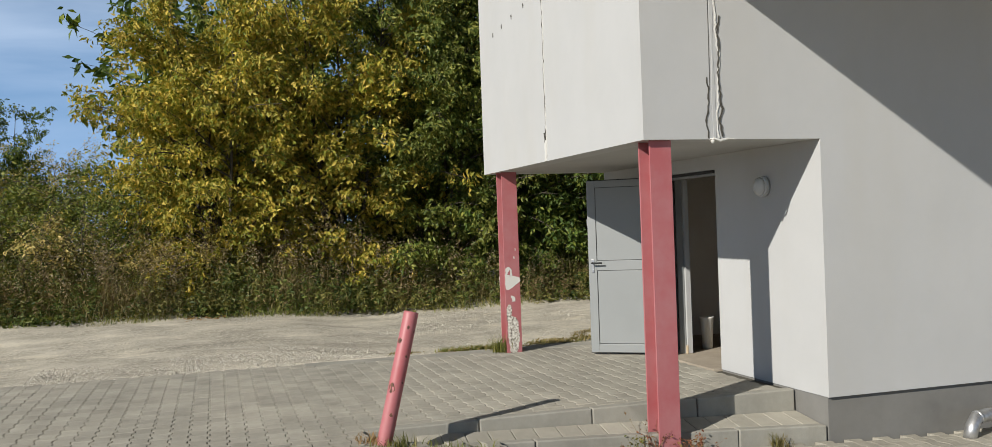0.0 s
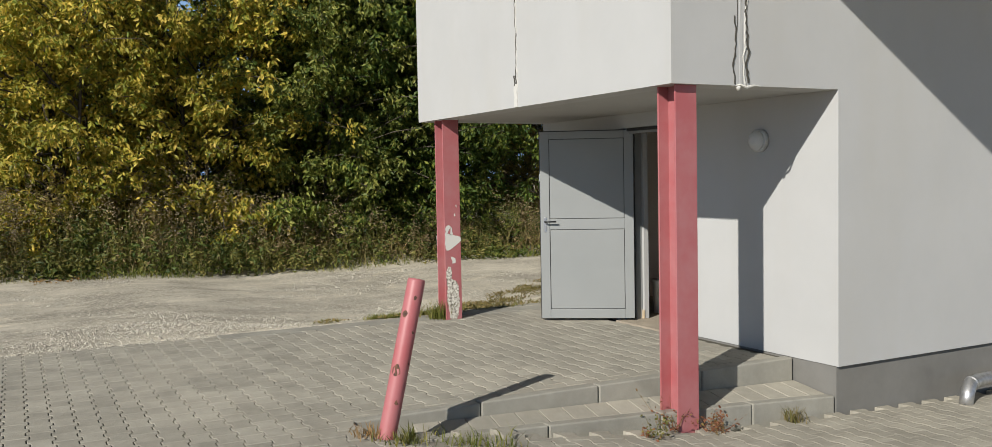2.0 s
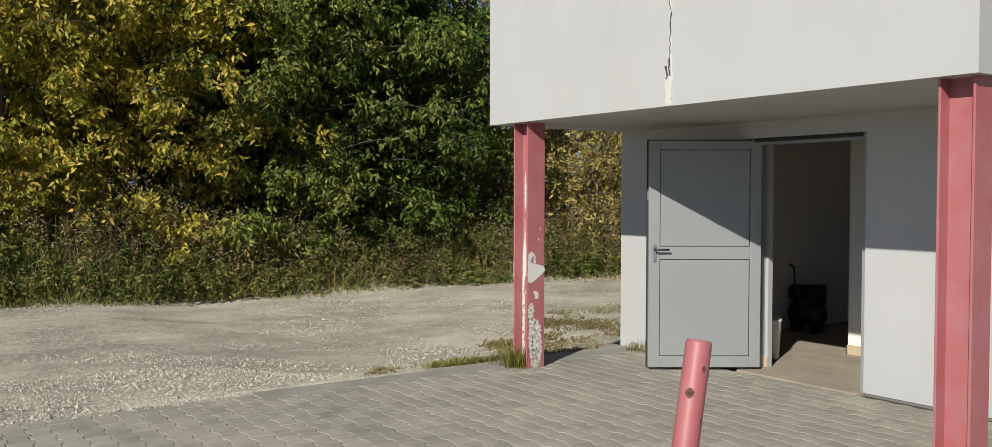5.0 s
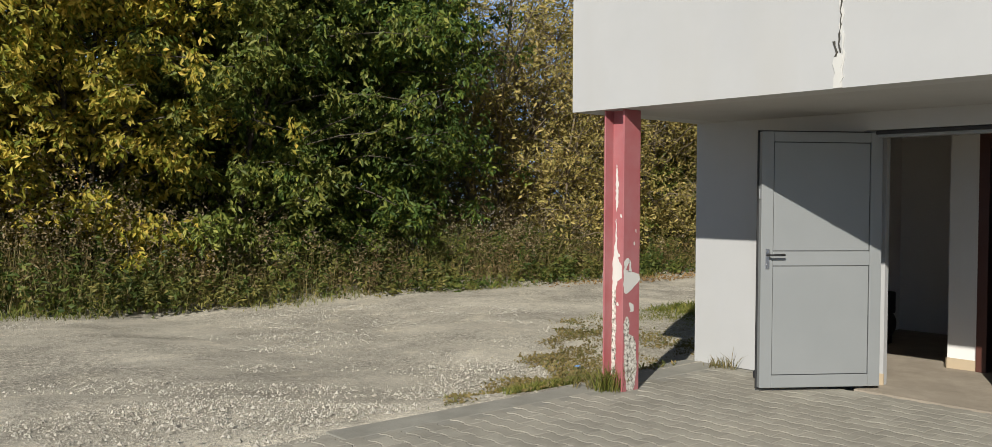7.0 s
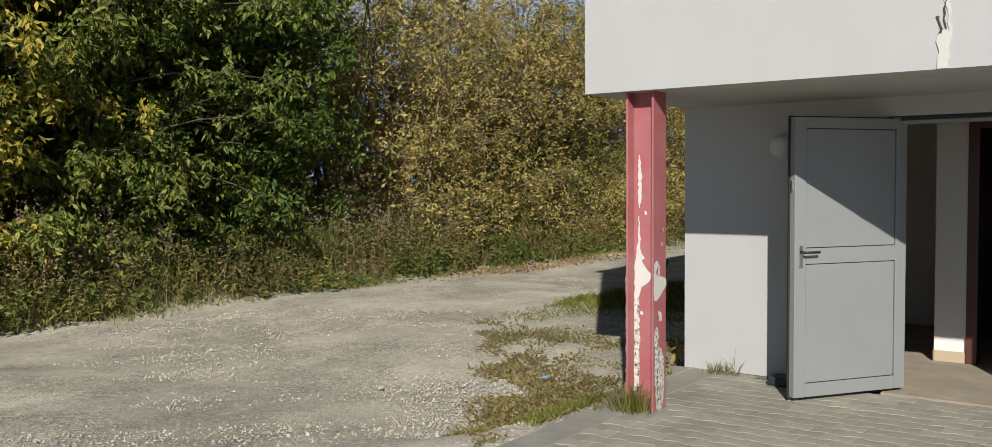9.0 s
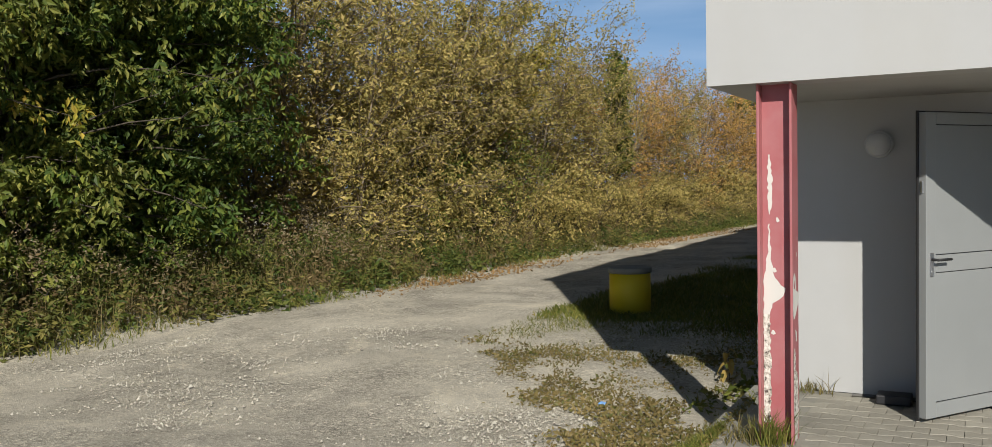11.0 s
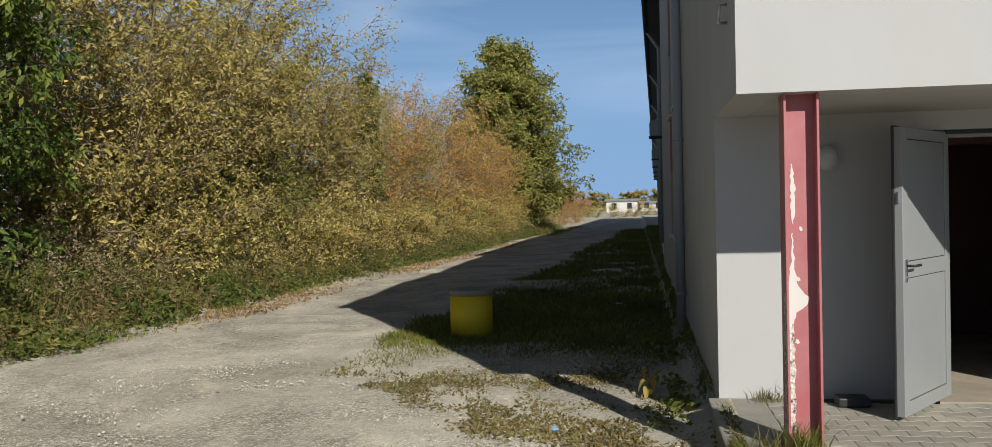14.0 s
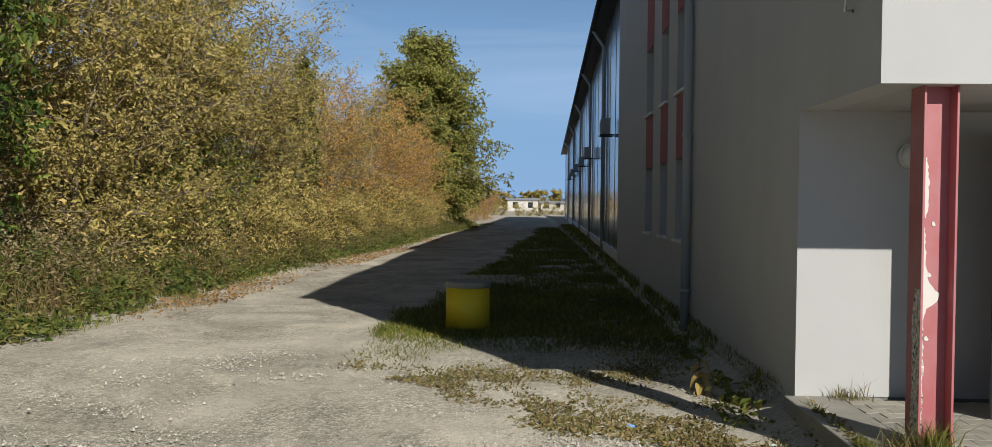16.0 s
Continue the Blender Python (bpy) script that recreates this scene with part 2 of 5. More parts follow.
def ground_sheet():
    """The gravel yard: one sheet that reaches the horizon, finer near the building."""
    xs = np.unique(np.concatenate([-np.geomspace(14, 2500, 22), np.arange(-14, 14, 0.16), np.geomspace(14, 2500, 22)]))
    ys = np.unique(np.concatenate([-np.geomspace(12, 2500, 22), np.arange(-12, 24, 0.16), np.geomspace(24, 2500, 26)]))
    X, Y = np.meshgrid(xs, ys)
    Z = gravel_z(X, Y)
    rng = np.random.default_rng(5)
    bumps = np.zeros_like(X)
    for _ in range(26):
        a, f = rng.uniform(0, 6.28), rng.uniform(0.5, 5.0)
        bumps += np.sin(f * (X * np.cos(a) + Y * np.sin(a)) + rng.uniform(0, 6.28)) * 0.010 / f ** 0.8
    Z += bumps * (np.abs(X) < 40) * sstep(EDGE_X + 0.1, EDGE_X - 0.5, X)
    Z += 0.12 * sstep(-7.8, -10.0, X)
    right = sstep(4.0, 4.12, X)
    Z = Z + right * low_z(Y)
    lip = np.where(Y > -2.45, EDGE_X + 0.02, 0.16)
    Z -= 0.09 * sstep(0.0, 0.12, X - lip)
    nx, ny = len(xs), len(ys)
    idx = np.arange(nx * ny).reshape(ny, nx)
    quads = np.stack([idx[:-1, :-1], idx[:-1, 1:], idx[1:, 1:], idx[1:, :-1]], -1).reshape(-1, 4)
    me = np_mesh("ground", np.stack([X, Y, Z], -1).reshape(-1, 3), quads, M_GRAVEL)
    me.polygons.foreach_set("use_smooth", np.ones(len(quads), dtype=bool))
    return tagged(new("ground", me), "pale dusty gravel yard and track", "ground", kind="structure")


ground_sheet()

# ---- building shell
bm = bmesh.new()
bm_box(bm, 0.0, AX, 0.0, 0.25, SOFFIT, TOP)
setting("wall_south", bm, M_WALL, "white rendered upper wall over the open porch", "wall")
bm = bmesh.new()
bm_box(bm, AX - 0.25, AX, 0.25, DY, SOFFIT, TOP)
bm_box(bm, AX - 0.25, AX, DY, 16.9, 0.0, TOP)
setting("wall_east", bm, M_WALL, "white rendered side wall above a grey plinth", "wall")
bm = bmesh.new()
bm_box(bm, AX - 0.25, AX - 0.03, DY + 0.01, 16.8, -0.9, -0.001)
bm_box(bm, 0.27, AX - 0.25, DY + 0.01, DY + 0.25, -0.9, -0.002)
setting("plinth_east", bm, M_PLINTH, "grey rendered plinth set back below the white wall", "plinth")

WIN_Y = ((7.05, 7.9), (8.75, 9.55), (10.5, 11.45))
WIN_Z = ((1.0, 2.17), (3.12, 4.3))
bm = bmesh.new()
bm_box(bm, 0.0, 0.25, 0.25, DY, SOFFIT, TOP)
ycuts = [DY] + [v for w in WIN_Y for v in w] + [16.9]
for i in range(0, len(ycuts) - 1, 2):
    bm_box(bm, 0.0, 0.25, ycuts[i], ycuts[i + 1], -0.6, TOP)
for y0, y1 in WIN_Y:
    zc = [-0.6] + [v for w in WIN_Z for v in w] + [TOP]
    for k in range(0, len(zc) - 1, 2):
        bm_box(bm, 0.0, 0.25, y0, y1, zc[k], zc[k + 1])
setting("wall_west", bm, M_WALL, "long white rendered wall in shade", "wall")

DOOR_X0, DOOR_X1, DOOR_H = 1.66, 2.89, 2.11
bm = bmesh.new()
bm_box(bm, 0.25, DOOR_X0, DY, DY + 0.3, -0.001, SOFFIT)
bm_box(bm, DOOR_X1, AX - 0.25, DY, DY + 0.3, -0.001, SOFFIT)
bm_box(bm, DOOR_X0, DOOR_X1, DY, DY + 0.3, DOOR_H, SOFFIT)
setting("wall_porch", bm, M_WALL, "white rendered porch wall with a doorway", "wall")
bm = bmesh.new()
bm_box(bm, DOOR_X0, 1.74, DY + 0.24, DY + 0.3, 0.005, DOOR_H)
setting("wall_return", bm, M_WALL, "white rendered return beside the door hinge", "wall")
bm = bmesh.new()
bm_box(bm, 0.25, AX - 0.25, 0.25, DY, SOFFIT, SOFFIT + 0.2)
setting("soffit", bm, M_SOFFIT, "painted underside of the overhanging storey", "ceiling")
bm = bmesh.new()
bm_box(bm, -0.1, AX + 0.1, -0.1, 17.0, TOP, TOP + 0.15)
setting("roof", bm, M_PLINTH, "flat roof with a thin grey edge", "roof")

# upper storey that juts out past the east wall and shades it
bm = bmesh.new()
bm_box(bm, AX, AX + 4.6, 0.0, 9.0, 4.08, TOP)
setting("wall_overhang", bm, M_WALL, "white rendered projecting upper storey", "wall")

# ---- rooms behind the doorway
bm = bmesh.new()
bm_box(bm, 0.25, AX - 0.25, 5.3, 5.5, -0.1, 2.6)
bm_box(bm, 0.251, 0.27, DY + 0.3, 5.3, -0.1, 2.6)
setting("wall_inner_back", bm, M_INNER, "white painted wall of the plant room", "wall")
bm = bmesh.new()
bm_box(bm, 1.73, 2.06, 3.18, 3.36, 0.0, 2.6)
bm_box(bm, 2.06, AX - 0.25, 3.18, 3.36, 2.12, 2.6)
setting("wall_inner_front", bm, M_INNER, "white painted pier beside an inner doorway", "wall")
bm = bmesh.new()
bm_box(bm, 1.74, 1.9, 3.36, 5.3, 0.0, 2.6)
setting("wall_inner_side", bm, M_INNER, "white painted partition wall", "wall")
bm = bmesh.new()
bm_box(bm, 0.25, AX - 0.25, DY + 0.3, 5.5, 2.6, 2.75)
setting("ceiling", bm, M_INNER, "white painted ceiling of the plant room", "ceiling")
M_TILE = concrete("beige_floor_tile", (0.42, 0.36, 0.28)).m
bm = bmesh.new()
bm_box(bm, 0.25, AX - 0.25, DY + 0.3, 5.5, -0.12, 0.004)
bm_box(bm, DOOR_X0, DOOR_X1, DY - 0.09, DY + 0.3, -0.12, 0.004)
setting("floor", bm, M_TILE, "beige stone floor inside the doorway", "floor")
M_SKIRT = Mat("beige_skirting", (0.5, 0.4, 0.27), 0.5).m
bm = bmesh.new()
bm_box(bm, 1.72, 1.985, 3.165, 3.18, 0.005, 0.1)
bm_box(bm, 1.718, 1.73, 3.165, 3.36, 0.005, 0.1)
bm_box(bm, 1.66, 1.747, DY + 0.228, DY + 0.239, 0.006, 0.1)
setting("baseboard", bm, M_SKIRT, "beige tiled skirting round the pier", "baseboard")
M_BROWN = paint("brown_frame_and_shade_paint", (0.09, 0.03, 0.02), 0.4, 0.03)
# inner room's shade put into colour: added dark brown sheets over its white walls
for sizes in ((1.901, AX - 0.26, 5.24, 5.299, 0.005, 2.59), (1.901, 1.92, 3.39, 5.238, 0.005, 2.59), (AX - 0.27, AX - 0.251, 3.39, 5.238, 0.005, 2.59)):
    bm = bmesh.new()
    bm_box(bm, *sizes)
    setting("wall_shade_sheet", bm, M_BROWN, "dark brown sheet standing in for the shade of the inner room", "wall")
frame_in = thing("door_1", 2.06, 3.18, 0.0, "dark brown wooden inner door frame standing open", "door")
frame_in["kind"] = "structure"
box_part("jamb", frame_in, M_BROWN, -0.07, 0.02, -0.03, 0.2, 0.005, 2.18)
box_part("jamb", frame_in, M_BROWN, 2.27, 2.355, -0.03, 0.2, 0.005, 2.18)
box_part("head", frame_in, M_BROWN, 0.02, 2.27, -0.03, 0.2, 2.07, 2.18)

# ---- porch slab and steps
KERB_T = 0.1


def wobble(bm, amount, seed):
    r = random.Random(seed)
    for v in bm.verts:
        v.co += Vector((r.uniform(-1, 1), r.uniform(-1, 1), r.uniform(-1, 1))) * amount


bm = bmesh.new()
bm_box(bm, 0.30, STEP_X - KERB_T, -2.4, DY, -0.5, -0.022)
bm_box(bm, STEP_X, 4.34, -1.9, DY, -0.6, -0.27)
setting("porch_slab", bm, M_SAND, "sand bed under the porch paving", "slab")

steps = thing("entrance_steps", STEP_X, 0.0, 0.0, "two low grey concrete steps edged with kerb stones", "steps")


def kerb_run(x, y0, y1, top, z0, n, seed):
    r = random.Random(seed)
    cuts = [y0 + (y1 - y0) * i / n for i in range(n + 1)]
    for i in range(n):
        bm = bmesh.new()
        dz = r.uniform(-0.004, 0.004)
        bm_box(bm, x - KERB_T - STEP_X, x - STEP_X, cuts[i] + 0.004, cuts[i + 1] - 0.004, z0, top + dz, bevel=0.012)
        part("kerb_stone", bm, M_KERB, steps)


kerb_run(STEP_X, -2.35, DY - 0.005, 0.0, -0.5, 4, 1)


def wedge(bm, y0, y1, xa, xb, top, z0, bevel):
    """A block between two edges given as functions of y, with a sloping top."""
    vs = [bm.verts.new(p) for p in (
        (xa(y0), y0, z0), (xb(y0), y0, z0), (xb(y1), y1, z0), (xa(y1), y1, z0),
        (xa(y0), y0, top(y0, 0)), (xb(y0), y0, top(y0, 1)), (xb(y1), y1, top(y1, 1)), (xa(y1), y1, top(y1, 0)))]
    fs = [bm.faces.new([vs[i] for i in f]) for f in ((3, 2, 1, 0), (4, 5, 6, 7), (0, 1, 5, 4), (1, 2, 6, 5), (2, 3, 7, 6), (3, 0, 4, 7))]
    bmesh.ops.bevel(bm, geom=list({e for f in fs for e in f.edges}), offset=bevel, segments=2, profile=0.5, affect="EDGES")


ycut = [-1.9, -0.95, 0.0, 0.85, DY - 0.005]
for a, b in zip(ycut, ycut[1:]):
    bm = bmesh.new()
    wedge(bm, a + 0.004, b - 0.004, lambda y: step2_x(y) - KERB_T - STEP_X, lambda y: step2_x(y) - STEP_X, lambda y, k: step2_z(y), -0.6, 0.012)
    part("kerb_stone", bm, M_KERB, steps)

# smooth concrete edging where the porch ends at the gravel
edging = thing("porch_edging", 0.0, 0.0, 0.0, "smooth grey concrete edging strip of the porch", "kerb")
box_part("slab", edging, M_KERB, -0.09, 0.345, 0.06, DY - 0.004, -0.5, 0.0, bevel=0.012)
box_part("slab", edging, M_KERB, 0.02, 0.345, -2.4, 0.055, -0.5, -0.004, bevel=0.012)
box_part("mortar_bed", edging, M_KERB, 0.347, 0.66, -2.4, DY - 0.006, -0.3, -0.005, bevel=0.0, label="rough mortar filling beside the pavers")


# ---- columns
def i_column(name, x, y, z0, z1, label):
    """A rolled steel H column with its flanges facing east and west."""
    col = thing(name, x, y, z0, label, "column")
    h, w, tf, tw = 0.215, 0.2, 0.016, 0.011
    H = z1 - z0
    west_flange = box_part("flange", col, M_PINK, -h / 2, -h / 2 + tf, -w / 2, w / 2, 0, H, bevel=0.003)
    east_flange = box_part("flange", col, M_PINK, h / 2 - tf, h / 2, -w / 2, w / 2, 0, H, bevel=0.003)
    web_part = box_part("web", col, M_PINK, -h / 2 + tf, h / 2 - tf, -tw / 2, tw / 2, 0, H, bevel=0)
    return col, east_flange, web_part, west_flange


COL1, COL1_EAST, COL1_WEB, COL1_WEST = i_column("steel_column", 0.40, 0.17, -0.3, SOFFIT, "dull red steel column with peeling paint and white filler")
COL2, *_ = i_column("steel_column", 4.51, 0.175, -0.5, SOFFIT, "dull red steel column beside the steps")

# ---- bollard
bol = thing("bollard", 4.56, -2.22, -0.1, "leaning dull red steel pipe bollard with rust spots", "bollard")
bm = bmesh.new()
top = Vector((-0.08, 0.28, 1.055))
bm_tube(bm, [(-0.02, -0.06, -0.25), (0, 0, 0), top * 0.5, top * 0.985, top], [0.058, 0.058, 0.058, 0.058, 0.054], 24)
bol_pipe = part("pipe", bm, M_PINK, bol)

# ---- outer door leaf, standing open
HX, HY = 1.795, 1.78
ang = math.degrees(math.atan2(0.941 - HY, 1.223 - HX))
leaf = thing("door_2", HX - 0.05, HY + 0.01, 0.03, "grey metal door leaf standing open", "door", rz=ang)
leaf["kind"] = "structure"
LW, LH, LT = 1.02, 2.06, 0.06
box_part("stile", leaf, M_DOOR, 0.0, 0.10, 0.0, LT, 0.0, LH)
box_part("stile", leaf, M_DOOR, LW - 0.10, LW, 0.0, LT, 0.0, LH)
for z0, z1 in ((0.0, 0.10), (0.985, 1.10), (LH - 0.08, LH)):
    box_part("rail", leaf, M_DOOR, 0.10, LW - 0.10, 0.0, LT, z0, z1)
for z0, z1 in ((0.10, 0.985), (1.10, LH - 0.08)):
    box_part("gasket", leaf, M_RUBBER, 0.10, LW - 0.10, 0.014, LT - 0.014, z0, z1, bevel=0)
    box_part("panel", leaf, M_DOOR, 0.106, LW - 0.106, 0.008, LT - 0.008, z0 + 0.006, z1 - 0.006, bevel=0.003)
box_part("seal", leaf, M_RUBBER, -0.012, LW + 0.012, -0.012, 0.006, -0.012, LH + 0.012, bevel=0.003)
ob = box_part("handle_plate", leaf, M_STEEL, LW - 0.068, LW - 0.035, LT, LT + 0.008, 0.96, 1.12, bevel=0.003)
bm = bmesh.new()
bm_tube(bm, [(0, 0, 0), (0, 0.05, 0), (-0.012, 0.058, 0), (-0.125, 0.056, 0)], 0.0095, 12)
hd = part("handle", bm, M_RUBBER, ob)
hd.location = (LW - 0.05, LT + 0.004, 1.075)
bm = bmesh.new()
bm_tube(bm, [(LW - 0.05, LT, 0.99), (LW - 0.05, LT + 0.014, 0.99)], 0.011, 12)
part("lock", bm, M_STEEL, ob)
box_part("latch", leaf, M_STEEL, LW - 0.03, LW + 0.012, LT * 0.35, LT * 0.65, 1.52, 1.60, bevel=0.003)

door_frame = thing("door_frame", DOOR_X0, DY, 0.0, "grey metal frame round the doorway", "door frame")
box_part("jamb", door_frame, M_DOOR, 0.0, 0.05, 0.15, 0.235, 0.004, DOOR_H - 0.002)
box_part("jamb", door_frame, M_DOOR, 1.18, 1.23, 0.03, 0.11, 0.004, DOOR_H - 0.002)
box_part("head", door_frame, M_DOOR, 0.0, 1.18, 0.03, 0.11, DOOR_H - 0.06, DOOR_H - 0.002)
box_part("seal", door_frame, M_RUBBER, 0.1, 1.18, 0.005, 0.03, DOOR_H - 0.035, DOOR_H - 0.004)


def wall_lamp(x, z):
    lamp = thing("wall_lamp", x, DY, z, "round white bulkhead wall lamp, unlit", "lamp", "porch wall lamps")
    bm = bmesh.new()
    bm_tube(bm, [(0, 0.0, 0), (0, -0.045, 0), (0, -0.05, 0)], [0.1, 0.1, 0.096], 32)
    part("base_ring", bm, M_LAMP, lamp)
    bm = bmesh.new()
    bm_tube(bm, [(0, -0.045, 0), (0, -0.07, 0), (0, -0.09, 0), (0, -0.1, 0)], [0.09, 0.086, 0.065, 0.03], 32)
    part("diffuser", bm, M_LAMP, lamp)


wall_lamp(3.80, 1.885)
wall_lamp(0.86, 1.91)

# ---- yellow concrete ring used as a barrier
M_YELLOW = paint("yellow_paint", (0.76, 0.55, 0.008), 0.6, 0.06)
ring = thing("concrete_ring", -2.96, 6.8, -0.2, "yellow painted concrete ring with a bare grey top", "barrier")
bm = bmesh.new()
bm_tube(bm, [(0, 0, 0), (0, 0, 0.56)], [0.30, 0.295], 40)
part("drum", bm, M_YELLOW, ring)
bm = bmesh.new()
bm_tube(bm, [(0, 0, 0.56), (0, 0, 0.575), (0, 0, 0.635), (0, 0, 0.645)], [0.3, 0.315, 0.315, 0.30], 40)
part("lid", bm, M_KERB, ring, "bare grey concrete lid")


# ---- plants
def leaf_material(name, a, b, c):
    m = Mat(name, a, 0.55, spec=0.3)
    hue = m.ramp(m.island(), (0.0, a), (0.55, b), (1.0, c))
    big = m.ramp(m.noise(0.55, 3, 0.5), (0.35, g(0.75)), (0.65, g(1.2)))
    col = m.mix(1.0, hue, big, "MULTIPLY")
    m.color(col)
    tr = m.t.nodes.new("ShaderNodeBsdfTranslucent")
    m.link(m.mix(1.0, col, (1.3, 1.25, 0.6), "MULTIPLY"), tr.inputs[0])
    mx = m.t.nodes.new("ShaderNodeMixShader")
    mx.inputs[0].default_value = 0.27
    m.link(m.b.outputs[0], mx.inputs[1])
    m.link(tr.outputs[0], mx.inputs[2])
    m.link(mx.outputs[0], m.t.nodes["Material Output"].inputs[0])
    return m.m


L_GREEN = leaf_material("leaf_green", (0.058, 0.095, 0.015), (0.145, 0.175, 0.031), (0.34, 0.335, 0.08))
L_YELLOW = leaf_material("leaf_yellowing", (0.125, 0.165, 0.018), (0.36, 0.32, 0.045), (0.62, 0.45, 0.085))
L_DARK = leaf_material("leaf_dark_green", (0.04, 0.08, 0.016), (0.09, 0.14, 0.024), (0.22, 0.25, 0.04))
L_MID = leaf_material("leaf_mid_green", (0.13, 0.145, 0.035), (0.24, 0.24, 0.055), (0.40, 0.37, 0.11))
L_ORANGE = leaf_material("leaf_orange", (0.31, 0.22, 0.06), (0.52, 0.31, 0.09), (0.62, 0.34, 0.12))
L_OLIVE = leaf_material("leaf_olive", (0.21, 0.19, 0.055), (0.39, 0.325, 0.10), (0.58, 0.44, 0.17))
_b = Mat("bark", (0.13, 0.105, 0.08), 0.95, spec=0.1)
_b.color(_b.ramp(_b.noise(14, 5, 0.7), (0.3, (0.04, 0.034, 0.027)), (0.7, (0.13, 0.11, 0.085))))
M_BARK = _b.bump(_b.noise(30, 4, 0.7), 0.6, 0.01).m


_t = Mat("pale_twig_bark", (0.25, 0.2, 0.14), 0.9, spec=0.1)
_t.color(_t.ramp(_t.noise(9, 4, 0.6), (0.3, (0.14, 0.11, 0.075)), (0.7, (0.33, 0.27, 0.19))))
M_TWIG = _t.m


def unit(v):
    return v / np.maximum(np.linalg.norm(v, axis=-1, keepdims=True), 1e-9)


def tubes(paths, radii, sides):
    """Tapered tubes as arrays: paths (n, k, 3), radii (n, k)."""
    n, k, _ = paths.shape
    d = unit(np.gradient(paths, axis=1))
    ref = np.where(np.abs(d[..., 2:3]) > 0.9, [1.0, 0, 0], [0, 0, 1.0])
    s = unit(np.cross(d, ref))
    u = np.cross(d, s)
    a = np.arange(sides) * 2 * np.pi / sides
    ring = paths[:, :, None] + radii[:, :, None, None] * (np.cos(a)[None, None, :, None] * s[:, :, None] + np.sin(a)[None, None, :, None] * u[:, :, None])
    idx = np.arange(n * k * sides).reshape(n, k, sides)
    nxt = np.roll(idx, -1, axis=2)
    q = np.stack([idx[:, :-1], nxt[:, :-1], nxt[:, 1:], idx[:, 1:]], -1).reshape(-1, 4)
    return ring.reshape(-1, 3), q


def leaf_quads(rng, centres, size, droop=0.5, aspect=0.42):
    """Pointed leaves: four corners each, folded a little along the middle."""
    n = len(centres)
    d = unit(rng.normal(size=(n, 3)) * (1, 1, 0.6) + (0, 0, -droop))
    nrm = unit(rng.normal(size=(n, 3)) + (0.35, -0.6, 0.5))
    s = unit(np.cross(d, nrm))
    up = np.cross(s, d)
    L = size * rng.uniform(0.6, 1.3, (n, 1))
    w = L * aspect
    a = centres
    b = centres + d * L * 0.45 + s * w * 0.5 + up * L * 0.08
    c = centres + d * L
    e = centres + d * L * 0.45 - s * w * 0.5 + up * L * 0.08
    v = np.stack([a, b, c, e], 1).reshape(-1, 3)
    return v, np.arange(n * 4).reshape(n, 4)


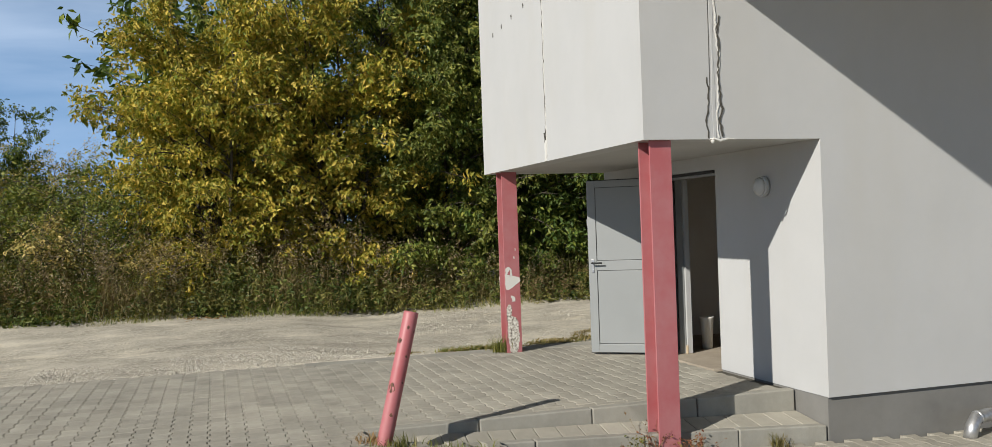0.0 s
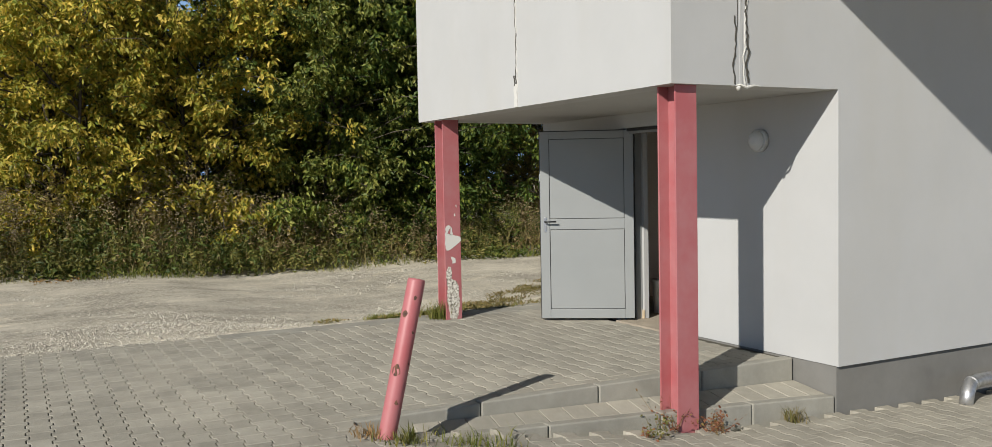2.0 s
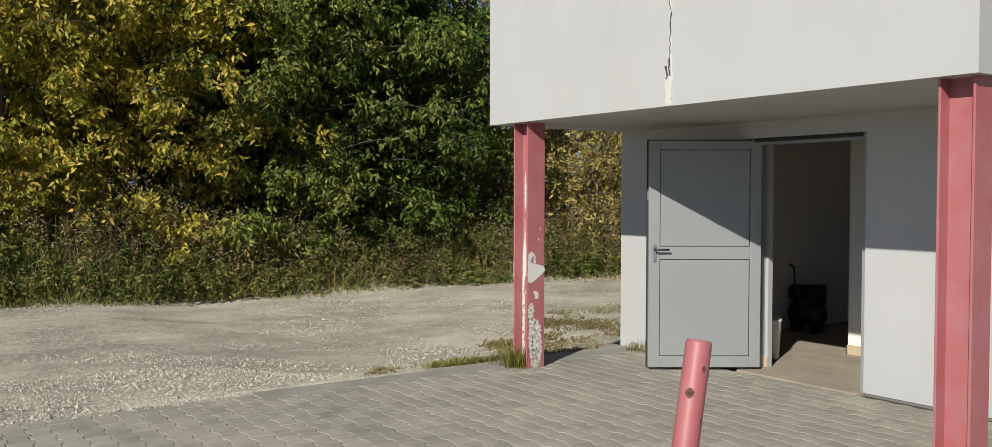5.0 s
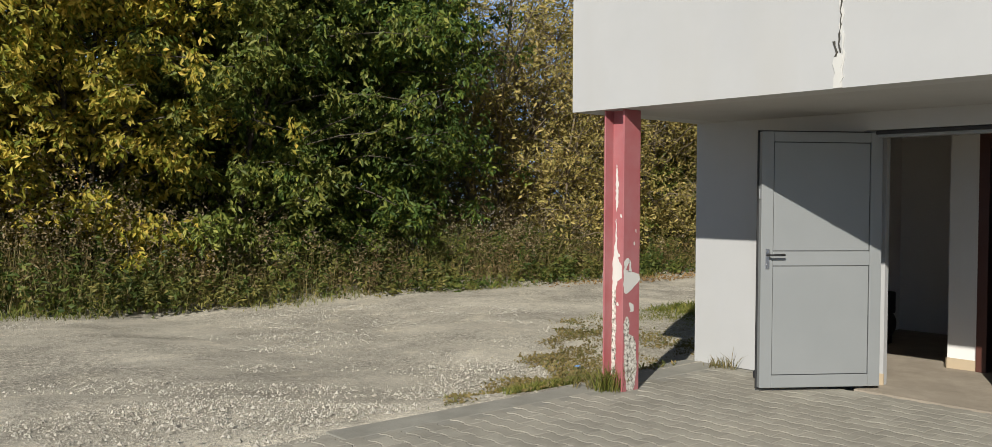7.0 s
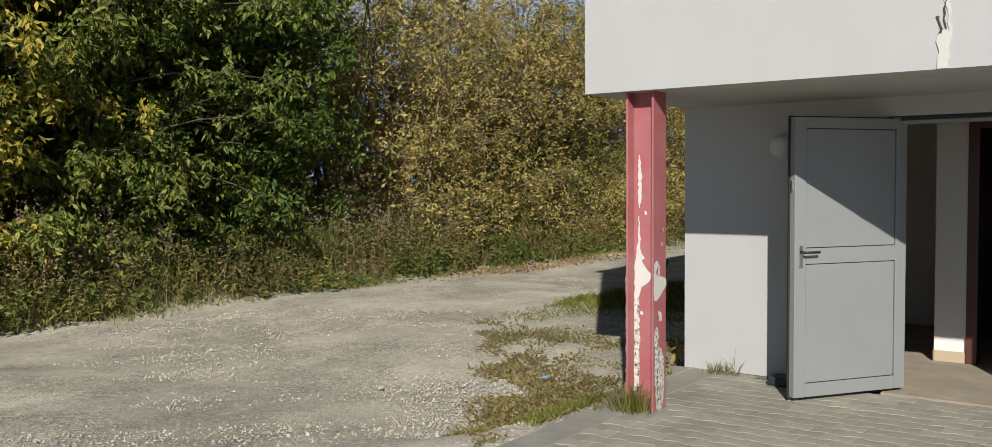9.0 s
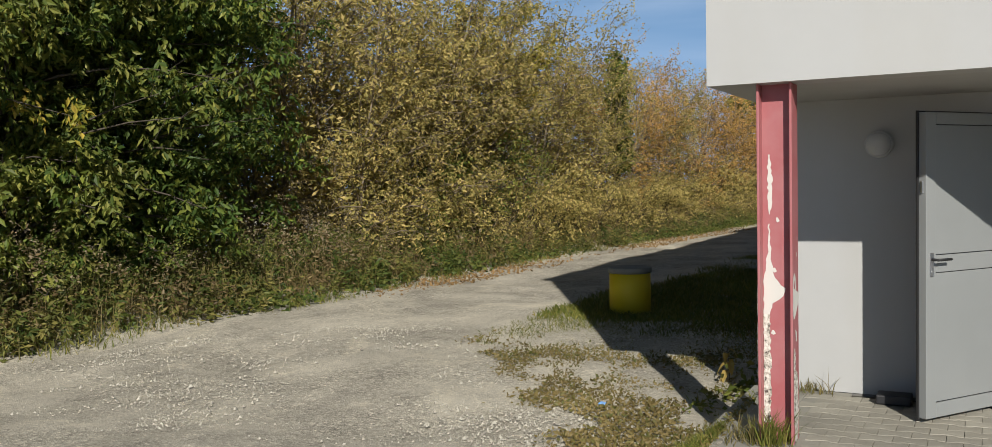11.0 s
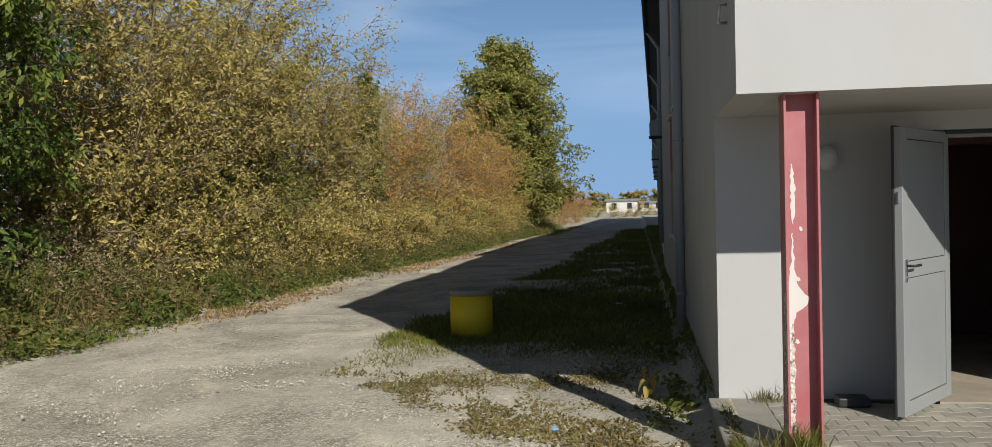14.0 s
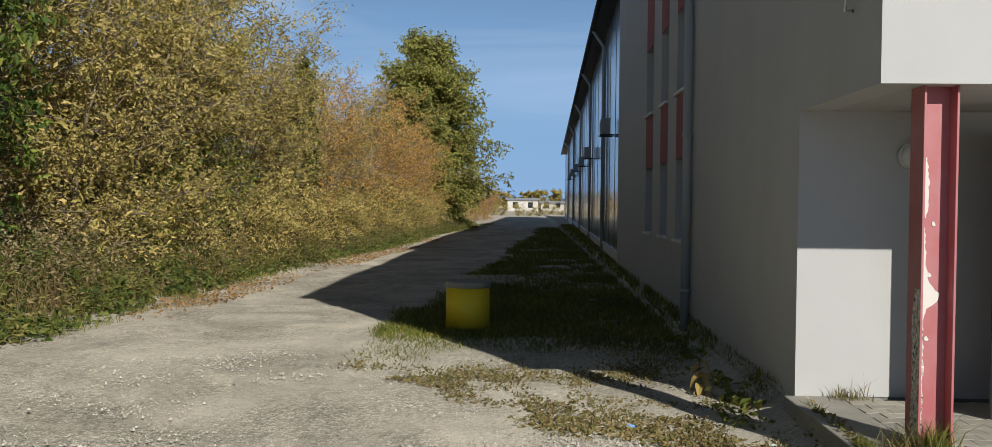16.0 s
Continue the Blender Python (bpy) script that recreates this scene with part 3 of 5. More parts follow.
def plant_arrays(seed, height, radius, stems, limbs, twigs, leaves, leaf, low=0.15, lean=0.35, droop=0.5, spread=1.0, cone=False, twig=1.0):
    """Stems, limbs and twigs as tubes, and leaves along the twigs."""
    rng = np.random.default_rng(seed)
    k = 7
    f = np.linspace(0, 1, k)
    az = rng.uniform(0, 6.28, stems) + np.arange(stems) * 6.28 / stems
    out = np.stack([np.cos(az), np.sin(az), 0 * az], -1)
    hs = height * rng.uniform(0.72, 1.0, stems)
    hs[0] = height
    base = out * rng.uniform(0.02, 0.16, (stems, 1)) * radius
    reach = radius * lean * rng.uniform(0.5, 1.2, (stems, 1))
    if stems == 1:
        reach *= 0.15
    sp = base[:, None] + out[:, None] * (reach * f ** 1.3)[:, :, None] + np.stack([0 * hs, 0 * hs, hs], -1)[:, None] * f[None, :, None]
    sp += rng.normal(size=sp.shape) * (0.03 * radius) * f[None, :, None]
    if stems == 1:
        sp[..., :2] = 0.8 * sp[..., :2].mean(axis=1, keepdims=True) + 0.2 * sp[..., :2]
    sr = (0.012 if stems == 1 else 0.0065) * height * (1.05 - f)[None] * rng.uniform(0.7, 1.2, (stems, 1)) + 0.008
    # limbs
    nl = stems * limbs
    which = np.repeat(np.arange(stems), limbs)
    at = rng.uniform(low, 0.97, nl)
    pos = at * (k - 1)
    i0 = np.floor(pos).astype(int)
    st = sp[which, i0] + (sp[which, np.minimum(i0 + 1, k - 1)] - sp[which, i0]) * (pos - i0)[:, None]
    la = az[which] + rng.normal(0, 1.2, nl)
    if stems == 1:
        la = rng.uniform(0, 6.28, nl)
    prof = (1.03 - at) ** 0.62 * np.minimum(1, 0.5 + 1.5 * at) if cone else np.sqrt(np.clip(1.02 - ((at - 0.5) / 0.58) ** 2, 0.05, 1))
    ln = radius * prof * rng.uniform(0.45, 1.0, nl)
    dl = unit(np.stack([np.cos(la), np.sin(la), (rng.uniform(-0.15, 0.75, nl) + 0.45 * at - 0.2) * spread], -1))
    g5 = np.linspace(0, 1, 5)
    lp = st[:, None] + dl[:, None] * (ln[:, None] * g5)[:, :, None]
    lp[:, :, 2] += (0.12 * ln)[:, None] * np.sin(g5 * 2.6)
    lp += rng.normal(size=lp.shape) * 0.05 * g5[None, :, None] * radius * 0.3
    lr = 0.0035 * height * (1.1 - at)[:, None] * (1.05 - g5)[None] + 0.004
    # twigs
    nt = nl * twigs
    wl = np.repeat(np.arange(nl), twigs)
    ta = rng.uniform(0.12, 1.0, nt) * 4
    j0 = np.minimum(np.floor(ta).astype(int), 3)
    ts = lp[wl, j0] + (lp[wl, j0 + 1] - lp[wl, j0]) * (ta - j0)[:, None]
    td = unit(dl[wl] * 0.7 + rng.normal(size=(nt, 3)) * 0.75 + (0, 0, 0.15))
    tl = rng.uniform(0.25, 0.6, nt) * (0.4 + 0.1 * radius) * twig
    g3 = np.linspace(0, 1, 2)
    tp = ts[:, None] + td[:, None] * (tl[:, None] * g3)[:, :, None]
    tp[:, 1, 2] -= 0.12 * tl * droop
    tr = np.tile(0.005 * (1.1 - g3), (nt, 1))
    # leaves
    wt = np.repeat(np.arange(nt), leaves)
    node = np.ceil(rng.uniform(0.0, 1.0, len(wt)) * 4) / 4
    shift = rng.normal(size=(nt, 5, 3)) * 0.11
    c = tp[wt, 0] + (tp[wt, 1] - tp[wt, 0]) * node[:, None] + shift[wt, (node * 4).astype(int)] + rng.normal(size=(len(wt), 3)) * 0.042
    keep = c[:, 2] > 0.1
    lv, lq = leaf_quads(rng, c[keep], leaf, droop)
    off, vs, qs = 0, [], []
    for p, r, s in ((sp, sr, 7), (lp, lr, 4), (tp, tr, 3)):
        v, q = tubes(p, r, s)
        vs.append(v)
        qs.append(q + off)
        off += len(v)
    return (np.concatenate(vs), np.concatenate(qs)), (lv, lq)


def plant_master(name, leafmat, label, category, group, bark=M_BARK, **kw):
    wood, crown = plant_arrays(**kw)
    ob = new(name)
    tagged(ob, label, category, group)
    w = new("trunk", np_mesh("trunk", *wood, bark, True))
    c = new("crown", np_mesh("crown", *crown, leafmat))
    w.parent = c.parent = ob
    return ob


TREES, SHRUBS = "trees along the track", "shrubs along the track"
MAPLE = dict(radius=3.2, stems=6, limbs=26, twigs=14, leaves=25, leaf=0.132, low=0.1, droop=1.0, lean=0.3)
MASTERS = [
    plant_master("maple_tree", L_YELLOW, "ash-leaved maple with yellowing autumn leaves", "tree", TREES, seed=11, height=8.0, **MAPLE),
    plant_master("maple_tree", L_GREEN, "leafy ash-leaved maple, green turning yellow", "tree", TREES, seed=12, height=8.5, **MAPLE),
    plant_master("maple_tree", L_DARK, "dense dark green broadleaf tree", "tree", TREES, seed=13, height=9.0, **MAPLE),
    plant_master("willow_shrub", L_OLIVE, "tall olive willow shrub with thin leaves", "shrub", SHRUBS, seed=14, height=5.6, radius=2.3, stems=9, limbs=15, twigs=10, leaves=20, leaf=0.082, low=0.04, lean=0.6, twig=1.7, bark=M_TWIG),
    plant_master("willow_shrub", L_ORANGE, "orange-brown autumn shrub with thin twigs", "shrub", SHRUBS, seed=15, height=5.0, radius=2.3, stems=9, limbs=14, twigs=10, leaves=16, leaf=0.082, low=0.05, lean=0.6, twig=1.7, bark=M_TWIG),
    plant_master("tall_tree", L_MID, "tall upright green tree beside the track", "tree", "", seed=16, height=12.6, radius=7.7, stems=1, limbs=230, twigs=28, leaves=15, leaf=0.25, low=0.06, cone=True, spread=0.95, twig=1.7),
    plant_master("bramble_bush", L_OLIVE, "low tangled olive bush", "shrub", "low bushes along the track", seed=17, height=2.0, radius=1.4, stems=7, limbs=7, twigs=6, leaves=14, leaf=0.09, low=0.03, lean=0.8),
    plant_master("elder_shrub", L_GREEN, "waist-high green shrub with broad leaves", "shrub", "low bushes along the track", seed=18, height=2.6, radius=1.6, stems=8, limbs=8, twigs=7, leaves=15, leaf=0.10, low=0.03, lean=0.7),
    plant_master("broadleaf_tree", L_GREEN, "green tree standing behind the front row", "tree", TREES, seed=19, height=8.5, radius=3.2, stems=5, limbs=18, twigs=9, leaves=12, leaf=0.21, low=0.05, droop=0.8),
    plant_master("distant_tree", L_OLIVE, "distant olive-brown tree beyond the houses", "tree", "distant trees", seed=20, height=8.0, radius=3.4, stems=3, limbs=12, twigs=6, leaves=9, leaf=0.75, low=0.02),
    plant_master("background_tree", L_DARK, "dark green tree deep behind the front row", "tree", TREES, seed=23, height=8.5, radius=3.3, stems=5, limbs=14, twigs=7, leaves=9, leaf=0.34, low=0.02),
    plant_master("slender_sapling", L_GREEN, "slender green sapling rising above the shrubs", "tree", "", seed=24, height=7.6, radius=1.0, stems=1, limbs=80, twigs=6, leaves=12, leaf=0.17, low=0.3, cone=True),
]
MASTER_POSE = {}


def plant(kind, x, y, s, turn):
    """The first use of a kind moves its master; the others are copies."""
    turn = (turn - 3.14) * 0.3
    m = Matrix.LocRotScale((x, y, -0.22), Euler((0, 0, turn)), None)
    ob = MASTERS[kind]
    if kind not in MASTER_POSE:
        MASTER_POSE[kind] = ob
        ob.matrix_basis = m
    else:
        ob = copy_thing(ob, m)
    ob.scale = (s, s, s)
    return ob


rp = random.Random(21)


def bank(y):
    """Where the plants begin beside the track."""
    return float(np.interp(y, [-20, 10, 16, 28, 78, 120], [-8.1, -8.1, -8.1, -7.4, -4.9, -3.5]))


ROW = (
    (0, -2.9, -3.1, 0.95), (0, -3.3, -0.4, 1.05), (1, -3.1, 2.0, 1.05), (2, -3.4, 4.2, 1.05), (2, -3.6, 6.1, 1.0), (3, -4.2, 9.6, 1.55), (3, -2.6, 10.4, 1.0),
    (3, -3.0, 13.0, 1.3), (3, -3.6, 16.2, 1.35), (0, -4.6, 19.6, 0.86), (3, -2.9, 19.4, 1.2), (3, -3.0, 22.8, 0.98), (4, -3.0, 26.2, 1.15),
    (3, -3.2, 29.6, 1.05), (4, -2.9, 33.2, 1.25), (4, -3.0, 37.2, 1.2), (4, -2.8, 41.2, 1.1), (5, -2.1, 52.0, 0.92), (4, -2.4, 46.0, 1.0),
    (4, -2.2, 55.0, 0.9), (3, -2.2, 61.0, 0.8), (4, -2.2, 68.0, 0.75), (4, -2.2, 76.0, 0.7), (4, -2.0, 86.0, 0.6),
    (8, -6.4, -2.2, 1.05), (8, -7.0, 2.0, 1.15), (8, -7.6, 5.4, 1.15), (3, -7.6, 10.6, 1.2), (10, -11.5, 9.6, 1.0), (10, -12.5, 13.0, 0.8), (11, -1.9, 24.0, 0.86), (3, -7.0, 13.5, 0.95), (3, -6.6, 17.5, 0.95), (3, -6.5, 22.5, 1.0), (4, -6.2, 29.0, 1.35),
    (3, -8.5, -8.0, 0.75), (3, -10.5, -11.5, 0.8), (3, -7.5, -14.5, 0.7), (2, -9.5, -9.4, 0.62),
)
for kind, dx, y, s in ROW:
    plant(kind, bank(y) + dx, y, s, rp.uniform(0, 6.28))
for i in range(40):
    y = -15 + i * 1.6 + rp.uniform(-0.4, 0.4)
    plant(7 if y < 13 else 6, bank(y) - 1.7 + rp.uniform(-0.35, 0.2), y, rp.uniform(0.35, 0.5) if y < 13 else rp.uniform(0.6, 0.95), rp.uniform(0, 6.28))
for i in (0, 1, 2, 7):
    y = -5.5 + i * 1.6 + rp.uniform(-0.5, 0.5)
    plant(7 if i > 2 else 6, bank(y) - 2.7 + rp.uniform(-0.4, 0.3), y, rp.uniform(0.75, 1.1), rp.uniform(0, 6.28))
for i in range(7):
    y = -6 + i * 1.9 + rp.uniform(-0.5, 0.5)
    plant(7, bank(y) - 5.4 + rp.uniform(-0.4, 0.4), y, rp.uniform(1.1, 1.5), rp.uniform(0, 6.28))
for dx, y, s in ((-3.4, -6.4, 1.0), (-4.6, -7.9, 1.15), (-6.5, -9.3, 1.3), (-4.0, -9.6, 1.0), (-8.5, -11.0, 1.4), (-5.5, -12.0, 1.1), (-11.0, -13.5, 1.5), (-8.0, -15.0, 1.2)):
    plant(7, bank(y) + dx, y, s, rp.uniform(0, 6.28))
for i in range(6):
    plant(10, bank(0) - 9.6 + rp.uniform(-0.6, 0.6), -3.5 + i * 2.5, rp.uniform(0.9, 1.1), rp.uniform(0, 6.28))
for i in range(20):
    y = 13 + i * 2.0 + rp.uniform(-0.5, 0.5)
    plant(6 if y > 17 else 7, bank(y) - 2.4 + rp.uniform(-0.3, 0.3), y, rp.uniform(0.9, 1.35), rp.uniform(0, 6.28))

# ---- grass and weeds
def blade_arrays(rng, pos, h, w, lean):
    """Blades of grass: two tapering pieces each."""
    n = len(pos)
    a = rng.uniform(0, 6.28, n)
    side = np.stack([np.cos(a), np.sin(a), 0 * a], -1) * w[:, None] * 0.5
    la = rng.uniform(0, 6.28, n)
    bend = np.stack([np.cos(la), np.sin(la), 0 * la], -1) * (h * lean * rng.uniform(0.1, 1.0, n))[:, None]
    up = np.stack([0 * h, 0 * h, h], -1)
    mid = pos + up * 0.55 + bend * 0.35
    tip = pos + up * rng.uniform(0.85, 1.0, (n, 1)) + bend
    v = np.stack([pos - side, pos + side, mid + side * 0.8, mid - side * 0.8, tip + side * 0.12, tip - side * 0.12], 1).reshape(-1, 3)
    i = np.arange(n)[:, None] * 6
    q = np.concatenate([i + [0, 1, 2, 3], i + [3, 2, 4, 5]])
    return v, q


def stuff(name, verts, quads, material, label, category):
    return tagged(new(name, np_mesh(name, verts, quads, material)), label, category, kind="stuff")


def lump(x, y, f, seed):
    """Smooth pseudo-noise between about 0 and 1 for strewing."""
    r = np.random.default_rng(seed)
    s = np.zeros_like(x)
    for _ in range(9):
        a, k = r.uniform(0, 6.28), f * r.uniform(0.5, 1.8)
        s += np.sin(k * (x * np.cos(a) + y * np.sin(a)) + r.uniform(0, 6.28))
    return 0.5 + s / 9 * 1.3


L_STRAW = leaf_material("dry_grass", (0.13, 0.12, 0.04), (0.27, 0.21, 0.09), (0.10, 0.115, 0.028))
L_GRASS = leaf_material("green_grass", (0.075, 0.105, 0.02), (0.15, 0.165, 0.03), (0.29, 0.25, 0.07))
L_PLUME = leaf_material("seed_plume", (0.24, 0.19, 0.11), (0.34, 0.27, 0.17), (0.18, 0.15, 0.07))
L_WEED = leaf_material("weed_leaves", (0.07, 0.085, 0.02), (0.15, 0.15, 0.035), (0.27, 0.23, 0.07))
L_DRYWEED = leaf_material("dry_low_weed", (0.14, 0.11, 0.038), (0.27, 0.205, 0.085), (0.10, 0.11, 0.028))
L_LITTER = leaf_material("leaf_litter", (0.24, 0.14, 0.055), (0.34, 0.22, 0.095), (0.18, 0.12, 0.06))

rng = np.random.default_rng(31)
bank_np = np.vectorize(bank)


def strip(n, inner, outer, y0, y1, bias=1.0):
    y = y0 + (y1 - y0) * rng.uniform(0, 1, n) ** bias
    x = bank_np(y) - rng.uniform(inner, outer, n)
    x += 0.25 * (lump(x * 0, y, 1.3, 3) - 0.5)
    z = gravel_z(x, y) + 0.12 * sstep(-7.8, -10.0, x) - 0.02
    return np.stack([x, y, z], -1)




def weed_stand(name, n, inner, outer, low, high, leaves, leaf, patch_seed, want, material, stalk, label):
    """Upright leafy stalks in loose stands with gaps between: blades for the stalks, leaves along them."""
    p = strip(n, inner, outer, -16, 62, 1.35)
    cover = lump(p[:, 0], p[:, 1], 1.5, patch_seed)
    p = p[cover > want + 0.25 * rng.uniform(-1, 1, len(p))]
    deep = np.clip((bank_np(p[:, 1]) - p[:, 0] - inner) / (outer - inner), 0, 1)
    h = (low + (high - low) * deep) * rng.uniform(0.6, 1.15, len(p)) * (0.7 + 0.6 * lump(p[:, 0], p[:, 1], 0.9, 8))
    lean = rng.normal(size=(len(p), 3)) * (0.22, 0.22, 0) * h[:, None]
    v, q = blade_arrays(rng, p, h, np.full(len(p), 0.011), 0.25)
    stuff(name + "_stalks", v, q, stalk, "thin dry stalks of " + label, "weeds")
    w = np.repeat(np.arange(len(p)), leaves)
    f = rng.uniform(0.12, 1.0, len(w))
    c = p[w] + lean[w] * (f * f)[:, None] * 0.5
    c[:, 2] += f * h[w]
    c += rng.normal(size=c.shape) * 0.055 * (1.25 - f)[:, None]
    v, q = leaf_quads(rng, c, leaf, 0.25, 0.36)
    stuff(name, v, q, material, label, "weeds")
    return p, h, lean


L_NETTLE = leaf_material("nettle_leaves", (0.035, 0.06, 0.013), (0.085, 0.115, 0.022), (0.16, 0.17, 0.04))
L_RUSSET = leaf_material("withered_leaves", (0.10, 0.07, 0.03), (0.19, 0.135, 0.06), (0.29, 0.22, 0.11))
weed_stand("nettles", 3600, 0.2, 2.1, 0.3, 1.15, 22, 0.12, 71, 0.45, L_NETTLE, L_STRAW, "dark green nettles below the trees")
weed_stand("olive_weeds", 4200, 0.1, 2.2, 0.3, 1.4, 22, 0.10, 72, 0.42, L_WEED, L_STRAW, "olive leafy weeds along the track")
p, h, lean = weed_stand("withered_weeds", 4200, 0.4, 2.3, 0.5, 1.65, 14, 0.085, 73, 0.5, L_RUSSET, L_STRAW, "withered brown weeds below the trees")
tips = np.repeat((p + lean * 0.5 + np.stack([0 * h, 0 * h, h], -1))[h > 0.7], 14, axis=0)
tips = tips + rng.normal(size=tips.shape) * (0.05, 0.05, 0.1)
v, q = leaf_quads(rng, tips, 0.05, 0.3, 0.5)
stuff("weed_plumes", v, q, L_PLUME, "faded brownish seed plumes on tall weeds", "weeds")
p = strip(15000, 0.3, 2.3, -16, 60, 1.5)
hgt = (0.4 + 0.9 * lump(p[:, 0], p[:, 1], 1.1, 8)) * rng.uniform(0.5, 1.15, len(p)) * np.clip((bank_np(p[:, 1]) - p[:, 0]) * 0.8, 0.25, 1)
v, q = blade_arrays(rng, p, hgt, rng.uniform(0.006, 0.014, len(p)), 0.9)
stuff("dry_weeds", v, q, L_STRAW, "tall dry straw-coloured grass and weed stalks", "weeds")
p = strip(26000, -0.2, 0.9, -16, 70, 1.5)
p = p[lump(p[:, 0], p[:, 1], 2.2, 21) > rng.uniform(0.2, 0.75, len(p))]
v, q = blade_arrays(rng, p, rng.uniform(0.04, 0.2, len(p)), rng.uniform(0.006, 0.016, len(p)), 1.1)
stuff("verge_grass", v, q, L_GRASS, "green grass along the edge of the track", "grass")
p = strip(14000, -0.05, 0.9, -16, 60, 1.5)
p = p[lump(p[:, 0], p[:, 1], 1.7, 33) > rng.uniform(0.25, 0.8, len(p))]
p[:, 2] += rng.uniform(0.02, 0.2, len(p))
v, q = leaf_quads(rng, p, 0.1, 0.0, 0.55)
stuff("verge_weeds", v, q, L_NETTLE, "low broad-leaved weeds at the edge of the track", "weeds")
p = strip(16000, -0.9, 0.3, -4, 60, 1.4)
p[:, 2] += 0.03
keep = lump(p[:, 0] * 2, p[:, 1], 0.5, 12) - 0.35 + sstep(6, 11, p[:, 1]) * 0.7 > rng.uniform(0.35, 1.1, len(p))
v, q = leaf_quads(rng, p[keep], 0.07, 0.0, 0.6)
stuff("leaf_litter", v, q, L_LITTER, "fallen orange-brown leaves along the verge", "leaves")

# grass and low weeds on the gravel beside the porch
n = 300000
y = -2.6 + 62 * rng.uniform(0, 1, n) ** 2.1
x = rng.uniform(-4.6, 0.05, n) + 0.02 * np.clip(y - 16.9, 0, None)
low = sstep(-0.2, 0.5, x + 1.05 + 0.75 * y + 0.5 * (lump(x, y, 3.0, 22) - 0.5)) * sstep(-4.2, -3.6, x)
high = sstep(-4.2, -3.3, x - 0.05 * (y - 5) * (y > 9) + 0.35 * lump(x, y, 2.0, 23) + 0.3 * lump(x, y * 0.3, 1.5, 27))
m = high * sstep(2.2, 3.8, y + 0.25 * x) * np.interp(y, [4, 9, 13, 20, 60], [2.6, 2.2, 0.95, 0.6, 0.45])
patch = lump(x, y, 2.6, 14) * 0.55 + lump(x, y, 7.0, 15) * 0.45
keep = m * (0.15 + 1.1 * np.clip(patch, 0, 1)) > rng.uniform(0.16, 0.9, n)
keep |= np.clip((patch - 0.25) * 3.2, 0, 1) * low * (y < 5) > rng.uniform(0.04, 0.62, n)
x, y = x[keep], y[keep]
p = np.stack([x, y, gravel_z(x, y) - 0.012], -1)
green = lump(x, y, 1.2, 16) * 0.5 + 0.6 * sstep(3.2, 5.0, y) + 0.3 * sstep(-0.8, -0.1, x)
gsel = green > rng.uniform(0.3, 0.85, len(x))
hh = rng.uniform(0.02, 0.085, len(x)) * (1 + 0.6 * sstep(4, 6, y))
v, q = blade_arrays(rng, p[gsel], hh[gsel], rng.uniform(0.004, 0.010, gsel.sum()) * (1 + 1.2 * sstep(4, 6, y[gsel]) + 0.12 * np.clip(y[gsel] - 4, 0, 40)), 1.3)
stuff("yard_grass", v, q, L_GRASS, "patchy green grass on the gravel", "grass")
v, q = leaf_quads(rng, p[~gsel] + np.stack([0 * x, 0 * x, 0.012 + hh * 0.25], -1)[~gsel], 0.043, -0.2, 0.5)
stuff("yard_weeds", v, q, L_DRYWEED, "low dry brownish weeds on the gravel", "weeds")

# strip of grass along the paving edge and tufts round the column
n = 9000
y = -2.0 + 2.3 * rng.uniform(0, 1, n) ** 0.6
x = 0.03 - np.abs(rng.normal(0, 0.1 + 0.12 * sstep(-1.5, 0.0, y), n))
keep = lump(x, y * 1.5, 3.0, 25) * 0.7 + 0.5 * sstep(-1.6, 0.1, y) > rng.uniform(0.55, 1.2, n)
x, y = x[keep], y[keep]
n = len(x)
p = np.stack([x, y, gravel_z(x, y) - 0.01], -1)
v, q = blade_arrays(rng, p, rng.uniform(0.025, 0.085, n), rng.uniform(0.004, 0.009, n), 1.1)
stuff("edge_grass", v, q, L_GRASS, "grass growing along the paving edge", "grass")


def tuft(name, x, y, z, n, r, h, material, label, dead=False):
    c = rng.normal(0, r * 0.45, (n, 3)) * (1, 1, 0)
    w = rng.uniform(0.004, 0.011, n)
    v, q = blade_arrays(rng, c, rng.uniform(0.35, 1.0, n) * h, w, 0.9)
    ob = tagged(new(name, np_mesh(name, v, q, material)), label, "weed tuft", "weed tufts round the porch", "stuff")
    ob.location = (x, y, z)
    return ob


tuft("grass_tuft", 0.38, 0.03, -0.02, 150, 0.13, 0.27, L_GRASS, "long green grass tuft at the foot of the peeling column")
tuft("grass_tuft", 0.24, 0.08, -0.03, 150, 0.16, 0.22, L_STRAW, "dry grass tuft at the foot of the peeling column")
tuft("grass_tuft", 0.36, 1.58, 0.0, 70, 0.14, 0.12, L_STRAW, "dry tuft growing along the porch wall")
tuft("grass_tuft", 0.52, 1.6, 0.0, 7, 0.05, 0.26, L_STRAW, "dry upright stalks along the porch wall")
tuft("grass_tuft", 4.70, 1.15, -0.375, 90, 0.1, 0.15, L_STRAW, "small grass tuft at the foot of the lower step")


